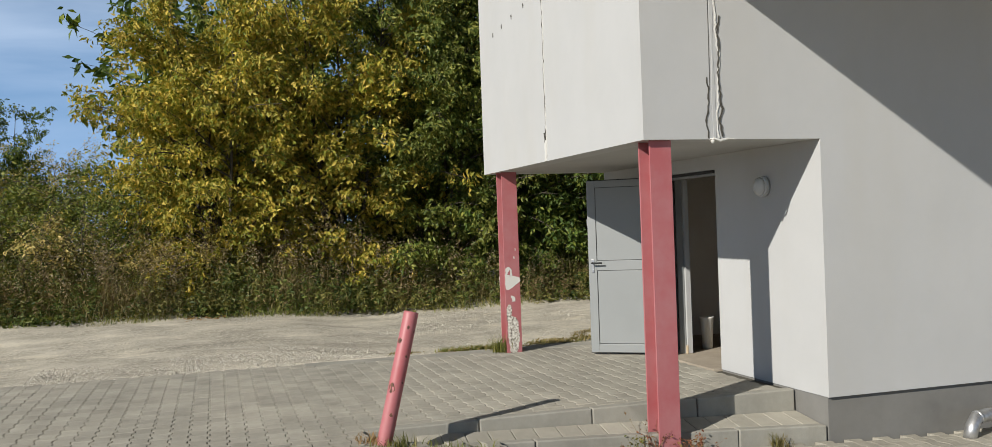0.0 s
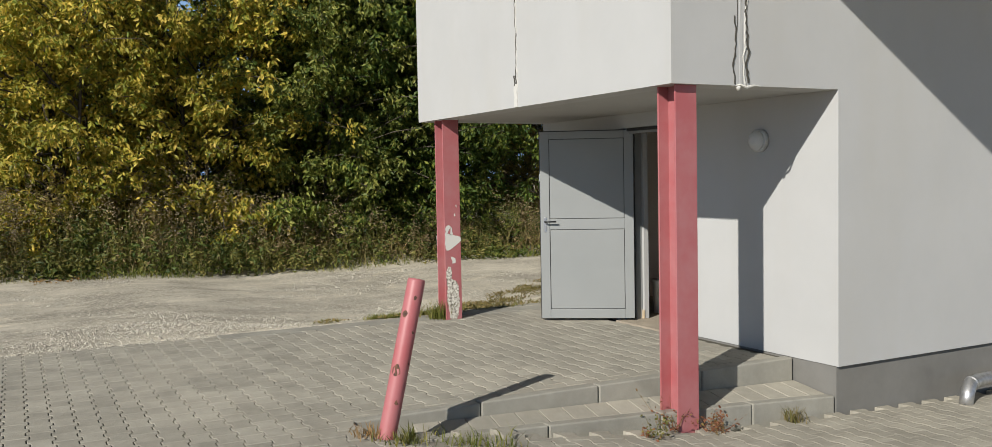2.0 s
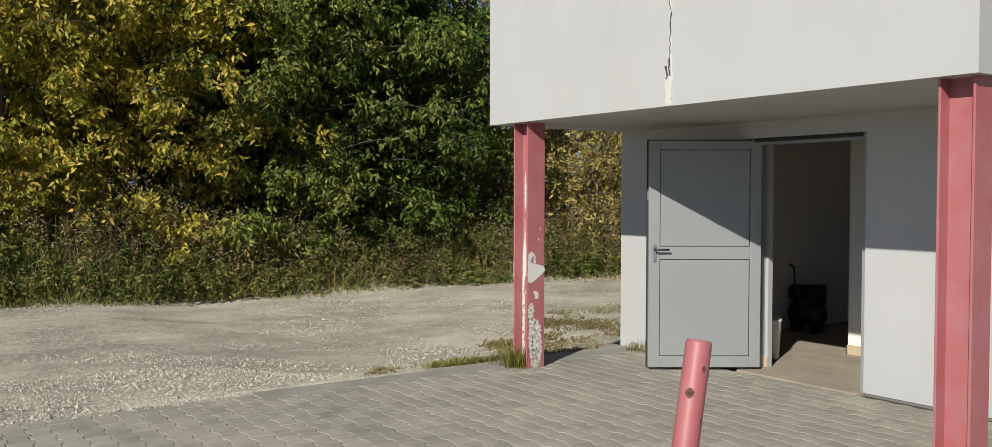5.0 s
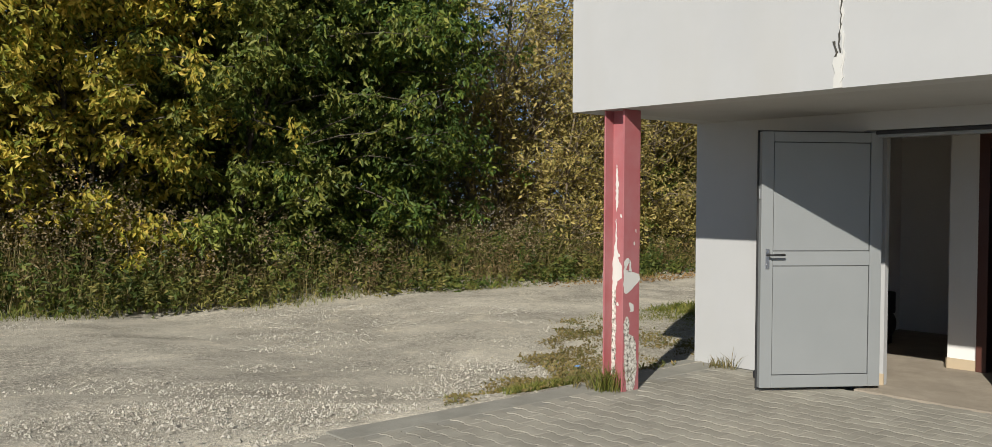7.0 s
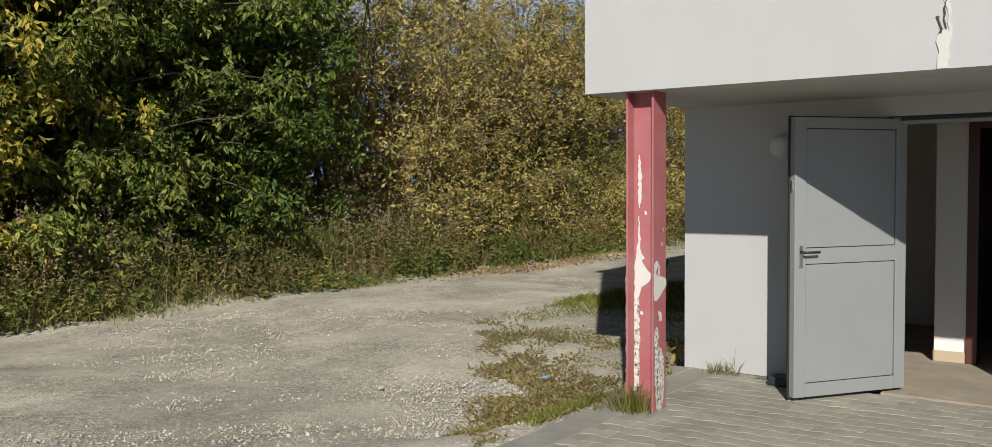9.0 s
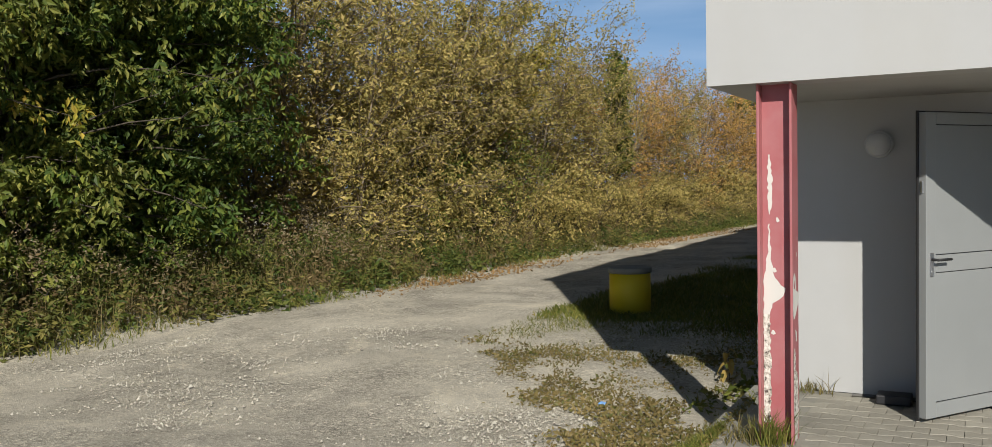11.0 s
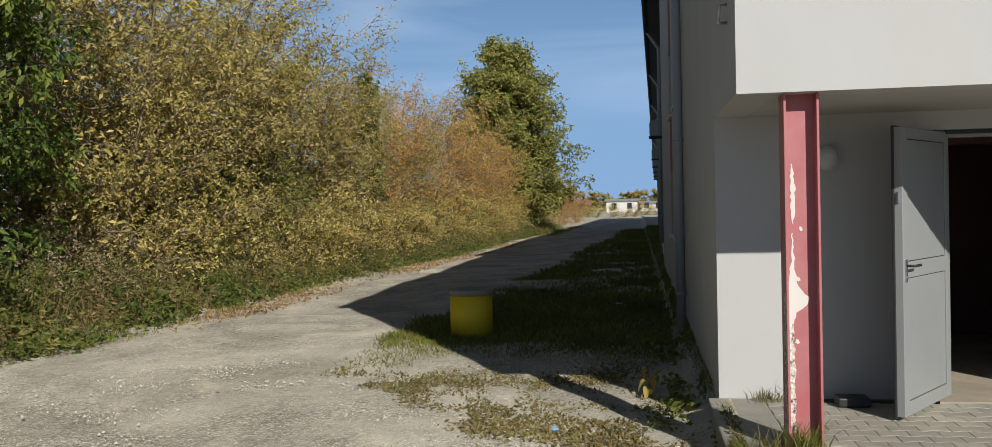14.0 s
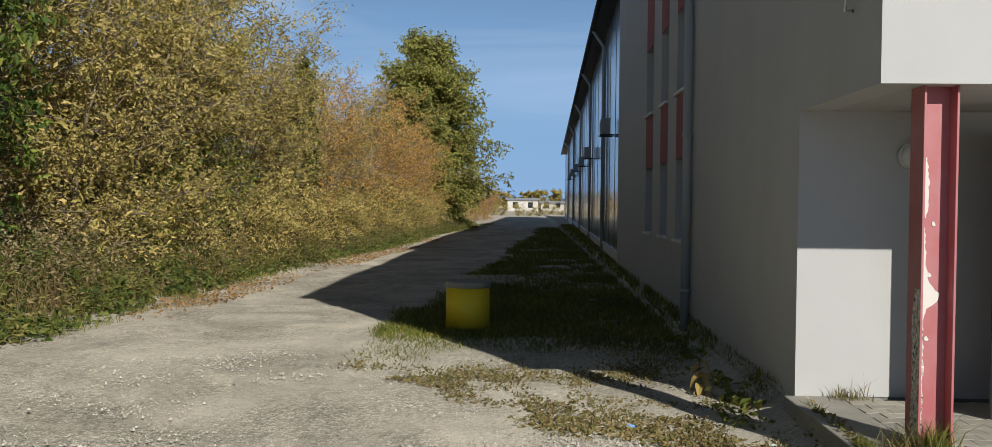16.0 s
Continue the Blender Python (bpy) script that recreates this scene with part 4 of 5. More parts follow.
def sprig(x, y, z, stems, h, leaf, material, label):
    """A small weed: a few thin branching stems with little leaves."""
    c = rng.normal(0, 0.03, (stems, 3)) * (1, 1, 0)
    lean = rng.normal(size=(stems, 3)) * (0.45, 0.45, 0) * h
    tip = c + lean + np.stack([0 * c[:, 0], 0 * c[:, 0], h * rng.uniform(0.5, 1.0, stems)], -1)
    f = np.linspace(0, 1, 4)
    paths = c[:, None] + (tip - c)[:, None] * f[None, :, None]
    v0, q0 = tubes(paths, np.tile(0.003 * (1.2 - f), (stems, 1)), 3)
    w = np.repeat(np.arange(stems), 12)
    k = rng.uniform(0.25, 1.0, len(w))[:, None]
    v1, q1 = leaf_quads(rng, c[w] + (tip - c)[w] * k + rng.normal(size=(len(w), 3)) * 0.018, leaf, 0.1, 0.5)
    ob = tagged(new("weed_sprig", np_mesh("weed_sprig", np.concatenate([v0, v1]), np.concatenate([q0, q1 + len(v0)]), material)), label, "weed", "weed tufts round the porch", "stuff")
    ob.location = (x, y, z)


L_RED = leaf_material("reddish_leaves", (0.17, 0.06, 0.03), (0.30, 0.13, 0.07), (0.22, 0.17, 0.06))
sprig(4.72, 0.36, -0.36, 16, 0.2, 0.03, L_RED, "low reddish dry weed beside the column foot")
sprig(4.62, 0.02, -0.34, 7, 0.3, 0.03, L_RED, "reddish dry weed climbing beside the column foot")
sprig(4.75, -0.22, -0.34, 6, 0.22, 0.035, L_WEED, "olive weed sprig in the paving joint")
sprig(4.74, -0.3, -0.34, 5, 0.16, 0.035, L_RED, "dry brown weed sprig in the paving joint")
sprig(4.85, -1.2, -0.26, 4, 0.06, 0.03, L_WEED, "tiny weed sprig in the paving joint")
tuft("grass_tuft", 4.66, -2.12, -0.05, 120, 0.16, 0.12, L_WEED, "low weed at the foot of the bollard")
tuft("grass_tuft", 4.8, -1.7, -0.12, 170, 0.28, 0.13, L_GRASS, "green grass tuft beside the bollard")
tuft("grass_tuft", 4.5, -2.3, -0.02, 60, 0.14, 0.1, L_LITTER, "brown dead weed at the foot of the bollard")

# the yellow-leaved seedling and broad weeds beside the wall
L_YELLEAF = leaf_material("yellow_leaf", (0.34, 0.24, 0.06), (0.44, 0.32, 0.10), (0.26, 0.2, 0.06))
seed_plant = thing("seedling", -0.55, 2.75, -0.25, "small seedling with a few large yellow leaves", "plant")
seed_plant.scale = (0.72, 0.72, 0.95)
bm = bmesh.new()
bm_tube(bm, [(0, 0, 0), (0.01, 0, 0.16), (-0.02, 0.01, 0.36)], [0.008, 0.006, 0.003], 6)
part("stem", bm, M_BARK, seed_plant)
for k, (a, z, L) in enumerate(((0.3, 0.34, 0.13), (2.2, 0.30, 0.14), (3.6, 0.2, 0.16), (5.2, 0.22, 0.15), (4.4, 0.13, 0.16), (1.3, 0.24, 0.1))):
    bm = bmesh.new()
    rows = []
    for j in range(6):
        f = j / 5
        w = 0.36 * L * math.sin(math.pi * min(0.97, f * 0.9 + 0.08))
        c = Vector((math.cos(a) * L * f, math.sin(a) * L * f, z + 0.05 * f - 0.16 * f * f))
        s = Vector((-math.sin(a), math.cos(a), 0)) * w
        rows.append([bm.verts.new(c - s + Vector((0, 0, w * 0.3))), bm.verts.new(c), bm.verts.new(c + s + Vector((0, 0, w * 0.3)))])
    for r0, r1 in zip(rows, rows[1:]):
        for j in range(2):
            bm.faces.new((r0[j], r0[j + 1], r1[j + 1], r1[j]))
    part("leaf", bm, L_YELLEAF, seed_plant)
for x, y, s in ((-0.35, 2.0, 0.09), (-0.3, 3.1, 0.11), (-0.45, 1.55, 0.07), (-0.22, 2.45, 0.1), (-0.25, 4.6, 0.1), (-0.3, 5.8, 0.12)):
    c = rng.normal(0, s * 1.2, (60, 3)) * (1, 1, 0.45) + (0, 0, 0.07)
    v, q = leaf_quads(rng, np.clip(c, -1, [1, 1, 0.3]), s, 0.1, 0.5)
    ob = tagged(new("broad_weed", np_mesh("broad_weed", v, q, L_GRASS)), "low green broad-leaved weed beside the wall", "weed", "weeds beside the wall", "stuff")
    ob.location = (x, y, -0.25)

# loose stones on the gravel
n = 150000
x = rng.uniform(-7.6, 0.25, n)
y = -5.5 + 15 * rng.uniform(0, 1, n) ** 1.25
rough = lump(x, y, 1.3, 18) * 0.45 + lump(x, y, 4.0, 19) * 0.25 + sstep(-3.4, -0.6, x + 0.3 * y) * 0.4
keep = (rough > rng.uniform(0.25, 1.1, n)) & ((x < -0.02) | (y < -2.5))
x, y = x[keep], y[keep]
n = len(x)
size = rng.uniform(0.004, 0.011, n) * rng.choice([1, 1, 1, 1, 1, 1.5, 2.1], n)
chip = np.array([(1, 0, -0.3), (0, 1, -0.3), (-1, 0, -0.3), (0, -1, -0.3), (0.1, 0, 0.7)], float)
v = chip[None] * size[:, None, None] * rng.uniform(0.55, 1.3, (n, 5, 1))
a = rng.uniform(0, 6.28, n)
vx = v[..., 0] * np.cos(a)[:, None] - v[..., 1] * np.sin(a)[:, None]
vy = v[..., 0] * np.sin(a)[:, None] + v[..., 1] * np.cos(a)[:, None]
v = np.stack([vx + x[:, None], vy + y[:, None], v[..., 2] + (gravel_z(x, y) + 0.003)[:, None]], -1).reshape(-1, 3)
tri = np.array([(0, 1, 4), (1, 2, 4), (2, 3, 4), (3, 0, 4)])
q = (np.arange(n)[:, None, None] * 5 + tri[None]).reshape(-1, 3)
_s = Mat("loose_stone", (0.5, 0.47, 0.4), 0.9, spec=0.2)
_s.color(_s.ramp(_s.island(), (0, (0.24, 0.22, 0.18)), (0.6, (0.41, 0.38, 0.315)), (1, (0.52, 0.485, 0.41))))
stuff("loose_stones", v, q, _s.m, "loose pale stones on the gravel", "stones")

# litter
M_BLUE = Mat("blue_plastic", (0.2, 0.4, 0.75), 0.4).m
M_PAPER = Mat("white_paper", (0.7, 0.7, 0.68), 0.8).m


def scrap(x, y, s, material, label, seed):
    r = random.Random(seed)
    bm = bmesh.new()
    g0 = [[bm.verts.new(((i - 1.5) * s / 3 + r.uniform(-0.1, 0.1) * s, (j - 1.5) * s / 4 + r.uniform(-0.1, 0.1) * s, r.uniform(0, 0.3) * s)) for i in range(4)] for j in range(4)]
    for j in range(3):
        for i in range(3):
            bm.faces.new((g0[j][i], g0[j][i + 1], g0[j + 1][i + 1], g0[j + 1][i]))
    ob = finish("litter_scrap", bm, material)
    ob.location = (x, y, float(gravel_z(np.array(x), np.array(y))) + 0.01)
    tagged(ob, label, "litter")


scrap(-1.31, 1.45, 0.09, M_BLUE, "crumpled blue plastic scrap lying on the gravel", 1)
scrap(-0.35, 0.95, 0.07, M_PAPER, "crumpled white paper scrap lying on the gravel", 2)
scrap(-3.5, 5.9, 0.11, M_PAPER, "torn white paper lying in the grass", 3)
scrap(-1.0, 10.8, 0.16, M_PAPER, "white paper scrap lying in the shade", 4)

# ---- cracks, filler and marks on the walls
M_FILL = paint("white_filler", (0.62, 0.605, 0.555), 0.9, 0.1)
M_CRACKFILL = paint("wall_filler", (0.56, 0.55, 0.51), 0.9, 0.05)
M_CRACK = Mat("crack_shadow", (0.06, 0.055, 0.045), 1.0).m


def wall_strip(name, parent, material, axis, plane, centre, z0, z1, width, step, seed, proud, jag=0.012, label=""):
    """A ragged upright band lying on a wall plane."""
    r = random.Random(seed)
    bm = bmesh.new()
    n = max(2, int((z1 - z0) / step))
    front, back = [], []
    c = centre
    for i in range(n + 1):
        z = z0 + (z1 - z0) * i / n
        c = centre + (c - centre) * 0.7 + r.uniform(-jag, jag)
        w = width * r.uniform(0.35, 1.3) * 0.5
        row = []
        for u in (c - w, c + w):
            row.append(((u, plane - proud, z), (u, plane + 0.002, z)) if axis == "y" else ((plane + proud, u, z), (plane - 0.002, u, z)))
        front.append([bm.verts.new(p[0]) for p in row])
        back.append([bm.verts.new(p[1]) for p in row])
    for i in range(n):
        bm.faces.new((front[i][0], front[i][1], front[i + 1][1], front[i + 1][0]))
        bm.faces.new((front[i][0], front[i + 1][0], back[i + 1][0], back[i][0]))
        bm.faces.new((front[i][1], back[i][1], back[i + 1][1], front[i + 1][1]))
    return part(name, bm, material, parent, label)


crack_a = tagged(new("wall_crack"), "open joint with ragged white filler in the front wall", "crack")
wall_strip("filler", crack_a, M_CRACKFILL, "y", 0.0, 2.385, SOFFIT + 0.01, 5.4, 0.02, 0.035, 41, 0.006)
wall_strip("gap", crack_a, M_CRACK, "y", 0.0, 2.371, SOFFIT + 0.1, 5.4, 0.011, 0.03, 42, 0.007, 0.009)
wall_strip("filler", crack_a, M_CRACKFILL, "y", 0.0, 2.372, SOFFIT + 0.002, SOFFIT + 0.22, 0.06, 0.03, 43, 0.009)
wall_strip("gap", crack_a, M_CRACK, "y", 0.0, 2.345, SOFFIT + 0.2, SOFFIT + 0.3, 0.02, 0.02, 44, 0.01)
crack_b = tagged(new("wall_crack"), "pair of ragged cracks with peeling filler in the side wall", "crack")
wall_strip("filler", crack_b, M_CRACKFILL, "x", AX, 0.705, SOFFIT + 0.01, 4.0, 0.011, 0.035, 45, 0.008)
wall_strip("gap", crack_b, M_CRACK, "x", AX, 0.718, SOFFIT + 0.02, 3.3, 0.014, 0.03, 46, 0.01, 0.014)
wall_strip("gap", crack_b, M_CRACK, "x", AX, 0.60, SOFFIT + 0.01, 2.78, 0.012, 0.03, 47, 0.006)
wall_strip("seam", crack_b, M_CRACK, "x", AX, 0.625, 2.7, 4.0, 0.006, 0.2, 48, 0.003, 0.003)
wall_strip("seam", crack_b, M_WALL, "x", AX, 0.66, SOFFIT + 0.01, 4.0, 0.03, 0.3, 49, 0.003, 0.002)
bm = bmesh.new()
pts = [(AX - 0.02, 0.58, SOFFIT - 0.004), (AX + 0.015, 0.64, SOFFIT + 0.006), (AX + 0.02, 0.70, SOFFIT - 0.012), (AX + 0.012, 0.78, SOFFIT + 0.004), (AX, 0.86, SOFFIT)]
bm_tube(bm, pts, [0.003, 0.008, 0.012, 0.008, 0.003], 6)
part("flap", bm, M_FILL, crack_b, "bent strip of edge bead hanging from the soffit")
bm = bmesh.new()
bm_tube(bm, [(AX - 0.01, 0.64, SOFFIT + 0.01), (AX - 0.01, 0.645, SOFFIT - 0.035)], [0.03, 0.012], 7)
part("lump", bm, M_FILL, crack_b, "lump of mortar hanging from the soffit edge")
marks = tagged(new("wall_holes"), "row of small drill holes in the front wall", "holes")
for i, (x, z) in enumerate(((0.60, 3.93), (0.95, 3.96), (1.33, 3.99), (1.77, 4.02))):
    wall_strip("hole", marks, M_CRACK, "y", 0.0, x, z, z + 0.055, 0.03, 0.018, 60 + i, 0.003, 0.008)

# ---- peeling paint on the columns, rust on the bollard
M_FLAKE = Mat("filler_with_rust", (0.6, 0.57, 0.5), 0.95, spec=0.1)
M_FLAKE.color(M_FLAKE.ramp(M_FLAKE.noise(38, 4, 0.7), (0.36, (0.07, 0.055, 0.05)), (0.46, (0.42, 0.39, 0.33)), (0.6, (0.72, 0.69, 0.62))))
M_FLAKE = M_FLAKE.m


def flake(parent, face, rows, seed, material, label="bare patch of white filler"):
    """A thin ragged patch on a column: rows of height, left and right edge."""
    r = random.Random(seed)
    bm = bmesh.new()
    pts = []
    for (za, la, ra), (zb, lb, rb) in zip(rows, rows[1:]):
        k = max(1, int(abs(zb - za) / 0.02))
        pts += [(za + (zb - za) * i / k, la + (lb - la) * i / k, ra + (rb - ra) * i / k) for i in range(k)]
    pts.append(rows[-1])
    grid = []
    for i, (z, a, b) in enumerate(pts):
        j = 0.006 if 0 < i < len(pts) - 1 else 0.0
        a, b = a + r.uniform(-j, j), b + r.uniform(-j, j)
        grid.append([bm.verts.new(face(a, z)), bm.verts.new(face((a + b) / 2, z)), bm.verts.new(face(b, z))])
    for g0, g1 in zip(grid, grid[1:]):
        for j in range(2):
            bm.faces.new((g0[j], g0[j + 1], g1[j + 1], g1[j]))
    return part("paint_flake", bm, material, parent, label)


ZB = 0.3  # the column starts this far below the porch
web = lambda u, z: (u, -0.008, z + ZB)
web2 = lambda u, z: (u, -0.0095, z + ZB)
east = lambda u, z: (0.1095, u, z + ZB)
flake(COL1_WEB, web, [(1.82, -0.055, -0.045), (1.7, -0.06, -0.03), (1.5, -0.055, -0.03), (1.44, -0.05, -0.045)], 1, M_FILL)
flake(COL1_WEB, web, [(1.38, -0.055, -0.048), (1.2, -0.062, -0.042), (1.08, -0.075, -0.03), (1.01, -0.09, 0.0), (0.97, -0.09, 0.045), (0.92, -0.09, 0.03), (0.87, -0.09, -0.03), (0.8, -0.09, -0.055), (0.5, -0.09, -0.07), (0.1, -0.09, -0.075)], 2, M_FILL)
flake(COL1_WEB, web2, [(0.8, -0.09, -0.05), (0.5, -0.09, -0.045), (0.1, -0.09, -0.05)], 3, M_FLAKE)
flake(COL1_EAST, east, [(1.07, -0.06, -0.04), (1.05, -0.085, -0.015), (1.0, -0.09, -0.06), (0.975, -0.095, -0.065)], 4, M_FILL)
flake(COL1_EAST, east, [(1.05, -0.03, -0.015), (1.0, -0.025, -0.005), (0.96, -0.04, 0.0)], 14, M_FILL)
flake(COL1_EAST, east, [(0.975, -0.098, -0.06), (0.95, -0.098, 0.04), (0.935, -0.098, 0.098), (0.89, -0.098, 0.098), (0.86, -0.098, 0.07), (0.81, -0.09, 0.0), (0.785, -0.08, -0.05)], 15, M_FILL)
flake(COL1_EAST, east, [(0.71, -0.03, -0.01), (0.69, -0.028, 0.022), (0.65, -0.01, 0.025), (0.635, -0.02, 0.028)], 5, M_FILL)
flake(COL1_EAST, east, [(0.6, -0.06, -0.04), (0.56, -0.085, -0.02), (0.46, -0.09, -0.03), (0.43, -0.085, 0.03), (0.38, -0.08, 0.06), (0.2, -0.085, 0.07), (0.08, -0.06, 0.06), (0.0, -0.05, 0.04), (-0.05, -0.03, 0.02)], 6, M_FLAKE)
for i, (u, z) in enumerate(((0.0, 1.42), (0.03, 1.2), (-0.02, 1.1), (0.05, 1.3), (-0.03, 0.7))):
    flake(COL1_EAST if i % 2 else COL1_WEB, east if i % 2 else web2, [(z, u - 0.008, u + 0.004), (z - 0.022, u - 0.01, u + 0.01), (z - 0.03, u, u + 0.004)], 20 + i, M_FILL)
westf = lambda u, z: (-0.1095, u, z + ZB)
flake(COL1_WEST, westf, [(1.0, -0.1, -0.02), (0.8, -0.1, 0.02), (0.4, -0.1, 0.0), (0.05, -0.1, 0.03)], 7, M_FLAKE)
M_RUST = Mat("rust_spot", (0.10, 0.045, 0.03), 0.95)
M_RUST.color(M_RUST.ramp(M_RUST.noise(60, 4, 0.7), (0.35, (0.05, 0.03, 0.028)), (0.7, (0.19, 0.09, 0.05))))
M_RUST = M_RUST.m
axis_dir = top.normalized()
b_side = axis_dir.cross(Vector((1, 0, 0))).normalized()
b_front = b_side.cross(axis_dir)


def pipe_face(u, z):
    a = u / 0.058
    return axis_dir * z + (math.cos(a) * b_front + math.sin(a) * b_side) * 0.0592


rb = random.Random(77)
for z, a, s in ((0.86, -1.0, 0.018), (0.5, -0.75, 0.03), (0.62, 1.9, 0.03), (0.3, -0.1, 0.012), (0.75, 0.3, 0.008), (0.95, 0.8, 0.01), (0.22, 1.4, 0.02), (0.97, -0.2, 0.012), (0.55, 0.6, 0.006), (0.9, 1.9, 0.016)):
    u = a * 0.058
    flake(bol_pipe, pipe_face, [(z + s * 1.3, u - 0.2 * s, u + 0.2 * s), (z + s * 0.4, u - s, u + s * 0.8), (z - s * 0.6, u - s * 0.8, u + s), (z - s * 1.3, u - 0.3 * s, u + 0.1 * s)], rb.random(), M_RUST, "dark rust spot")

# ---- galvanised pipe lying along the plinth
M_GALV = Mat("galvanised_metal", (0.5, 0.51, 0.51), 0.42, 0.85)
M_GALV.color(M_GALV.ramp(M_GALV.noise(20, 3, 0.6), (0.3, g(0.38)), (0.7, g(0.6))))
M_GALV = M_GALV.m
pipe = thing("drain_pipe", 4.86, 3.0, -0.42, "galvanised metal drain pipe bent down to the paving", "pipe")
bm = bmesh.new()
bm_tube(bm, [(0.06, -0.05, -0.02), (0.04, 0.0, 0.09), (0.02, 0.07, 0.155), (0.0, 0.2, 0.165), (0, 2.5, 0.17)], 0.058, 20)
part("tube", bm, M_GALV, pipe)
bm = bmesh.new()
bm_tube(bm, [(0.02, 0.075, 0.155), (0.015, 0.1, 0.16)], 0.063, 20)
part("collar", bm, M_GALV, pipe)

# ---- plant room: air compressor and waste bin
M_BLACK = Mat("black_machine_paint", (0.02, 0.02, 0.022), 0.5).m
comp = thing("air_compressor", 0.56, 4.1, 0.004, "dark air compressor on a tank in the plant room", "machine")
comp.scale = (0.68, 0.68, 0.72)
bm = bmesh.new()
bm_tube(bm, [(-0.32, 0, 0.3), (-0.28, 0, 0.3), (0.28, 0, 0.3), (0.32, 0, 0.3)], [0.1, 0.17, 0.17, 0.1], 20)
part("tank", bm, M_BLACK, comp)
for sx in (-0.2, 0.2):
    box_part("foot", comp, M_BLACK, sx - 0.03, sx + 0.03, -0.14, 0.14, 0.0, 0.16)
bm = bmesh.new()
bm_tube(bm, [(-0.3, 0, 0.62), (-0.05, 0, 0.62)], [0.14, 0.14], 18)
part("motor", bm, M_BLACK, comp)
bm = bmesh.new()
bm_box(bm, 0.08, 0.3, -0.12, 0.12, 0.46, 0.78, bevel=0.02)
part("pump", bm, M_BLACK, comp)
bm = bmesh.new()
bm_tube(bm, [(-0.1, -0.19, 0.25), (-0.12, -0.2, 0.95), (-0.14, -0.2, 1.06), (-0.22, -0.2, 1.1)], 0.014, 8)
part("hose", bm, M_BLACK, comp)
M_BIN = Mat("white_plastic", (0.6, 0.6, 0.57), 0.4).m
wbin = thing("waste_bin", 1.47, 2.34, 0.005, "small white plastic waste bin", "bin")
bm = bmesh.new()
bm_tube(bm, [(0, 0, 0), (0, 0, 0.36), (0, 0, 0.37), (0, 0, 0.39)], [0.06, 0.08, 0.088, 0.088], 24)
part("body", bm, M_BIN, wbin)
mat_box = thing("shoe_tray", 0.98, 1.45, 0.002, "small dark tray behind the open door", "tray")
box_part("tray_body", mat_box, M_BLACK, -0.12, 0.12, -0.09, 0.09, 0.0, 0.07, bevel=0.012)

# ---- west wall: windows, red panels, downpipe
M_GLASS = Mat("window_glass", (0.02, 0.022, 0.025), 0.05, 0.0, 0.6).m
M_SILL = Mat("white_sill", (0.62, 0.62, 0.60), 0.5).m
M_REDPANEL = plaster("red_render", (0.34, 0.13, 0.13))
M_FRAME = Mat("grey_window_frame", (0.16, 0.16, 0.165), 0.5).m
k = 0
for y0, y1 in WIN_Y:
    for z0, z1 in WIN_Z:
        k += 1
        w = thing(f"window_{k}", 0.0, (y0 + y1) / 2, z0, "narrow grey-framed window in the shaded wall", "window", "west wall windows")
        w["kind"] = "structure"
        hw, hh2 = (y1 - y0) / 2, z1 - z0
        box_part("window_frame", w, M_FRAME, 0.17, 0.23, -hw, -hw + 0.06, 0.0, hh2)
        box_part("window_frame", w, M_FRAME, 0.17, 0.23, hw - 0.06, hw, 0.0, hh2)
        box_part("window_frame", w, M_FRAME, 0.17, 0.23, -hw + 0.06, hw - 0.06, 0.0, 0.06)
        box_part("window_frame", w, M_FRAME, 0.17, 0.23, -hw + 0.06, hw - 0.06, hh2 - 0.06, hh2)
        box_part("pane", w, M_GLASS, 0.195, 0.205, -hw + 0.06, hw - 0.06, 0.06, hh2 - 0.06, bevel=0)
        box_part("window_sill", w, M_SILL, -0.05, 0.17, -hw - 0.03, hw + 0.03, -0.03, 0.012)
    for z0, z1 in ((WIN_Z[0][1], WIN_Z[1][0] - 0.03), (WIN_Z[1][1], 5.6)):
        bm = bmesh.new()
        bm_box(bm, -0.004, 0.01, y0, y1, z0, z1)
        setting("trim", bm, M_REDPANEL, "dull red rendered panel between the windows", "panel")
M_PIPE = paint("grey_downpipe", (0.30, 0.32, 0.34), 0.5, 0.05)
dp = thing("downpipe", -0.075, 6.5, 0.0, "grey metal rainwater downpipe on the shaded wall", "downpipe")
bm = bmesh.new()
bm_tube(bm, [(0, 0, -0.16), (0, 0, 3.0), (0, 0, TOP)], 0.06, 16)
part("tube", bm, M_PIPE, dp)
for z in (0.35, 2.4, 4.4):
    bm = bmesh.new()
    bm_tube(bm, [(0, 0, z), (0, 0, z + 0.05)], 0.068, 16)
    bm_box(bm, 0.0, 0.078, -0.012, 0.012, z + 0.01, z + 0.04)
    part("clamp", bm, M_PIPE, dp)
hook = thing("wall_bracket", 0.0, 0.5, 2.8, "small grey metal bracket on the shaded wall", "bracket")
bm = bmesh.new()
bm_tube(bm, [(0.0, 0, 0.12), (-0.05, 0, 0.12), (-0.06, 0, 0.0), (0.0, 0, 0.0)], 0.012, 8)
part("bar", bm, M_GALV, hook)

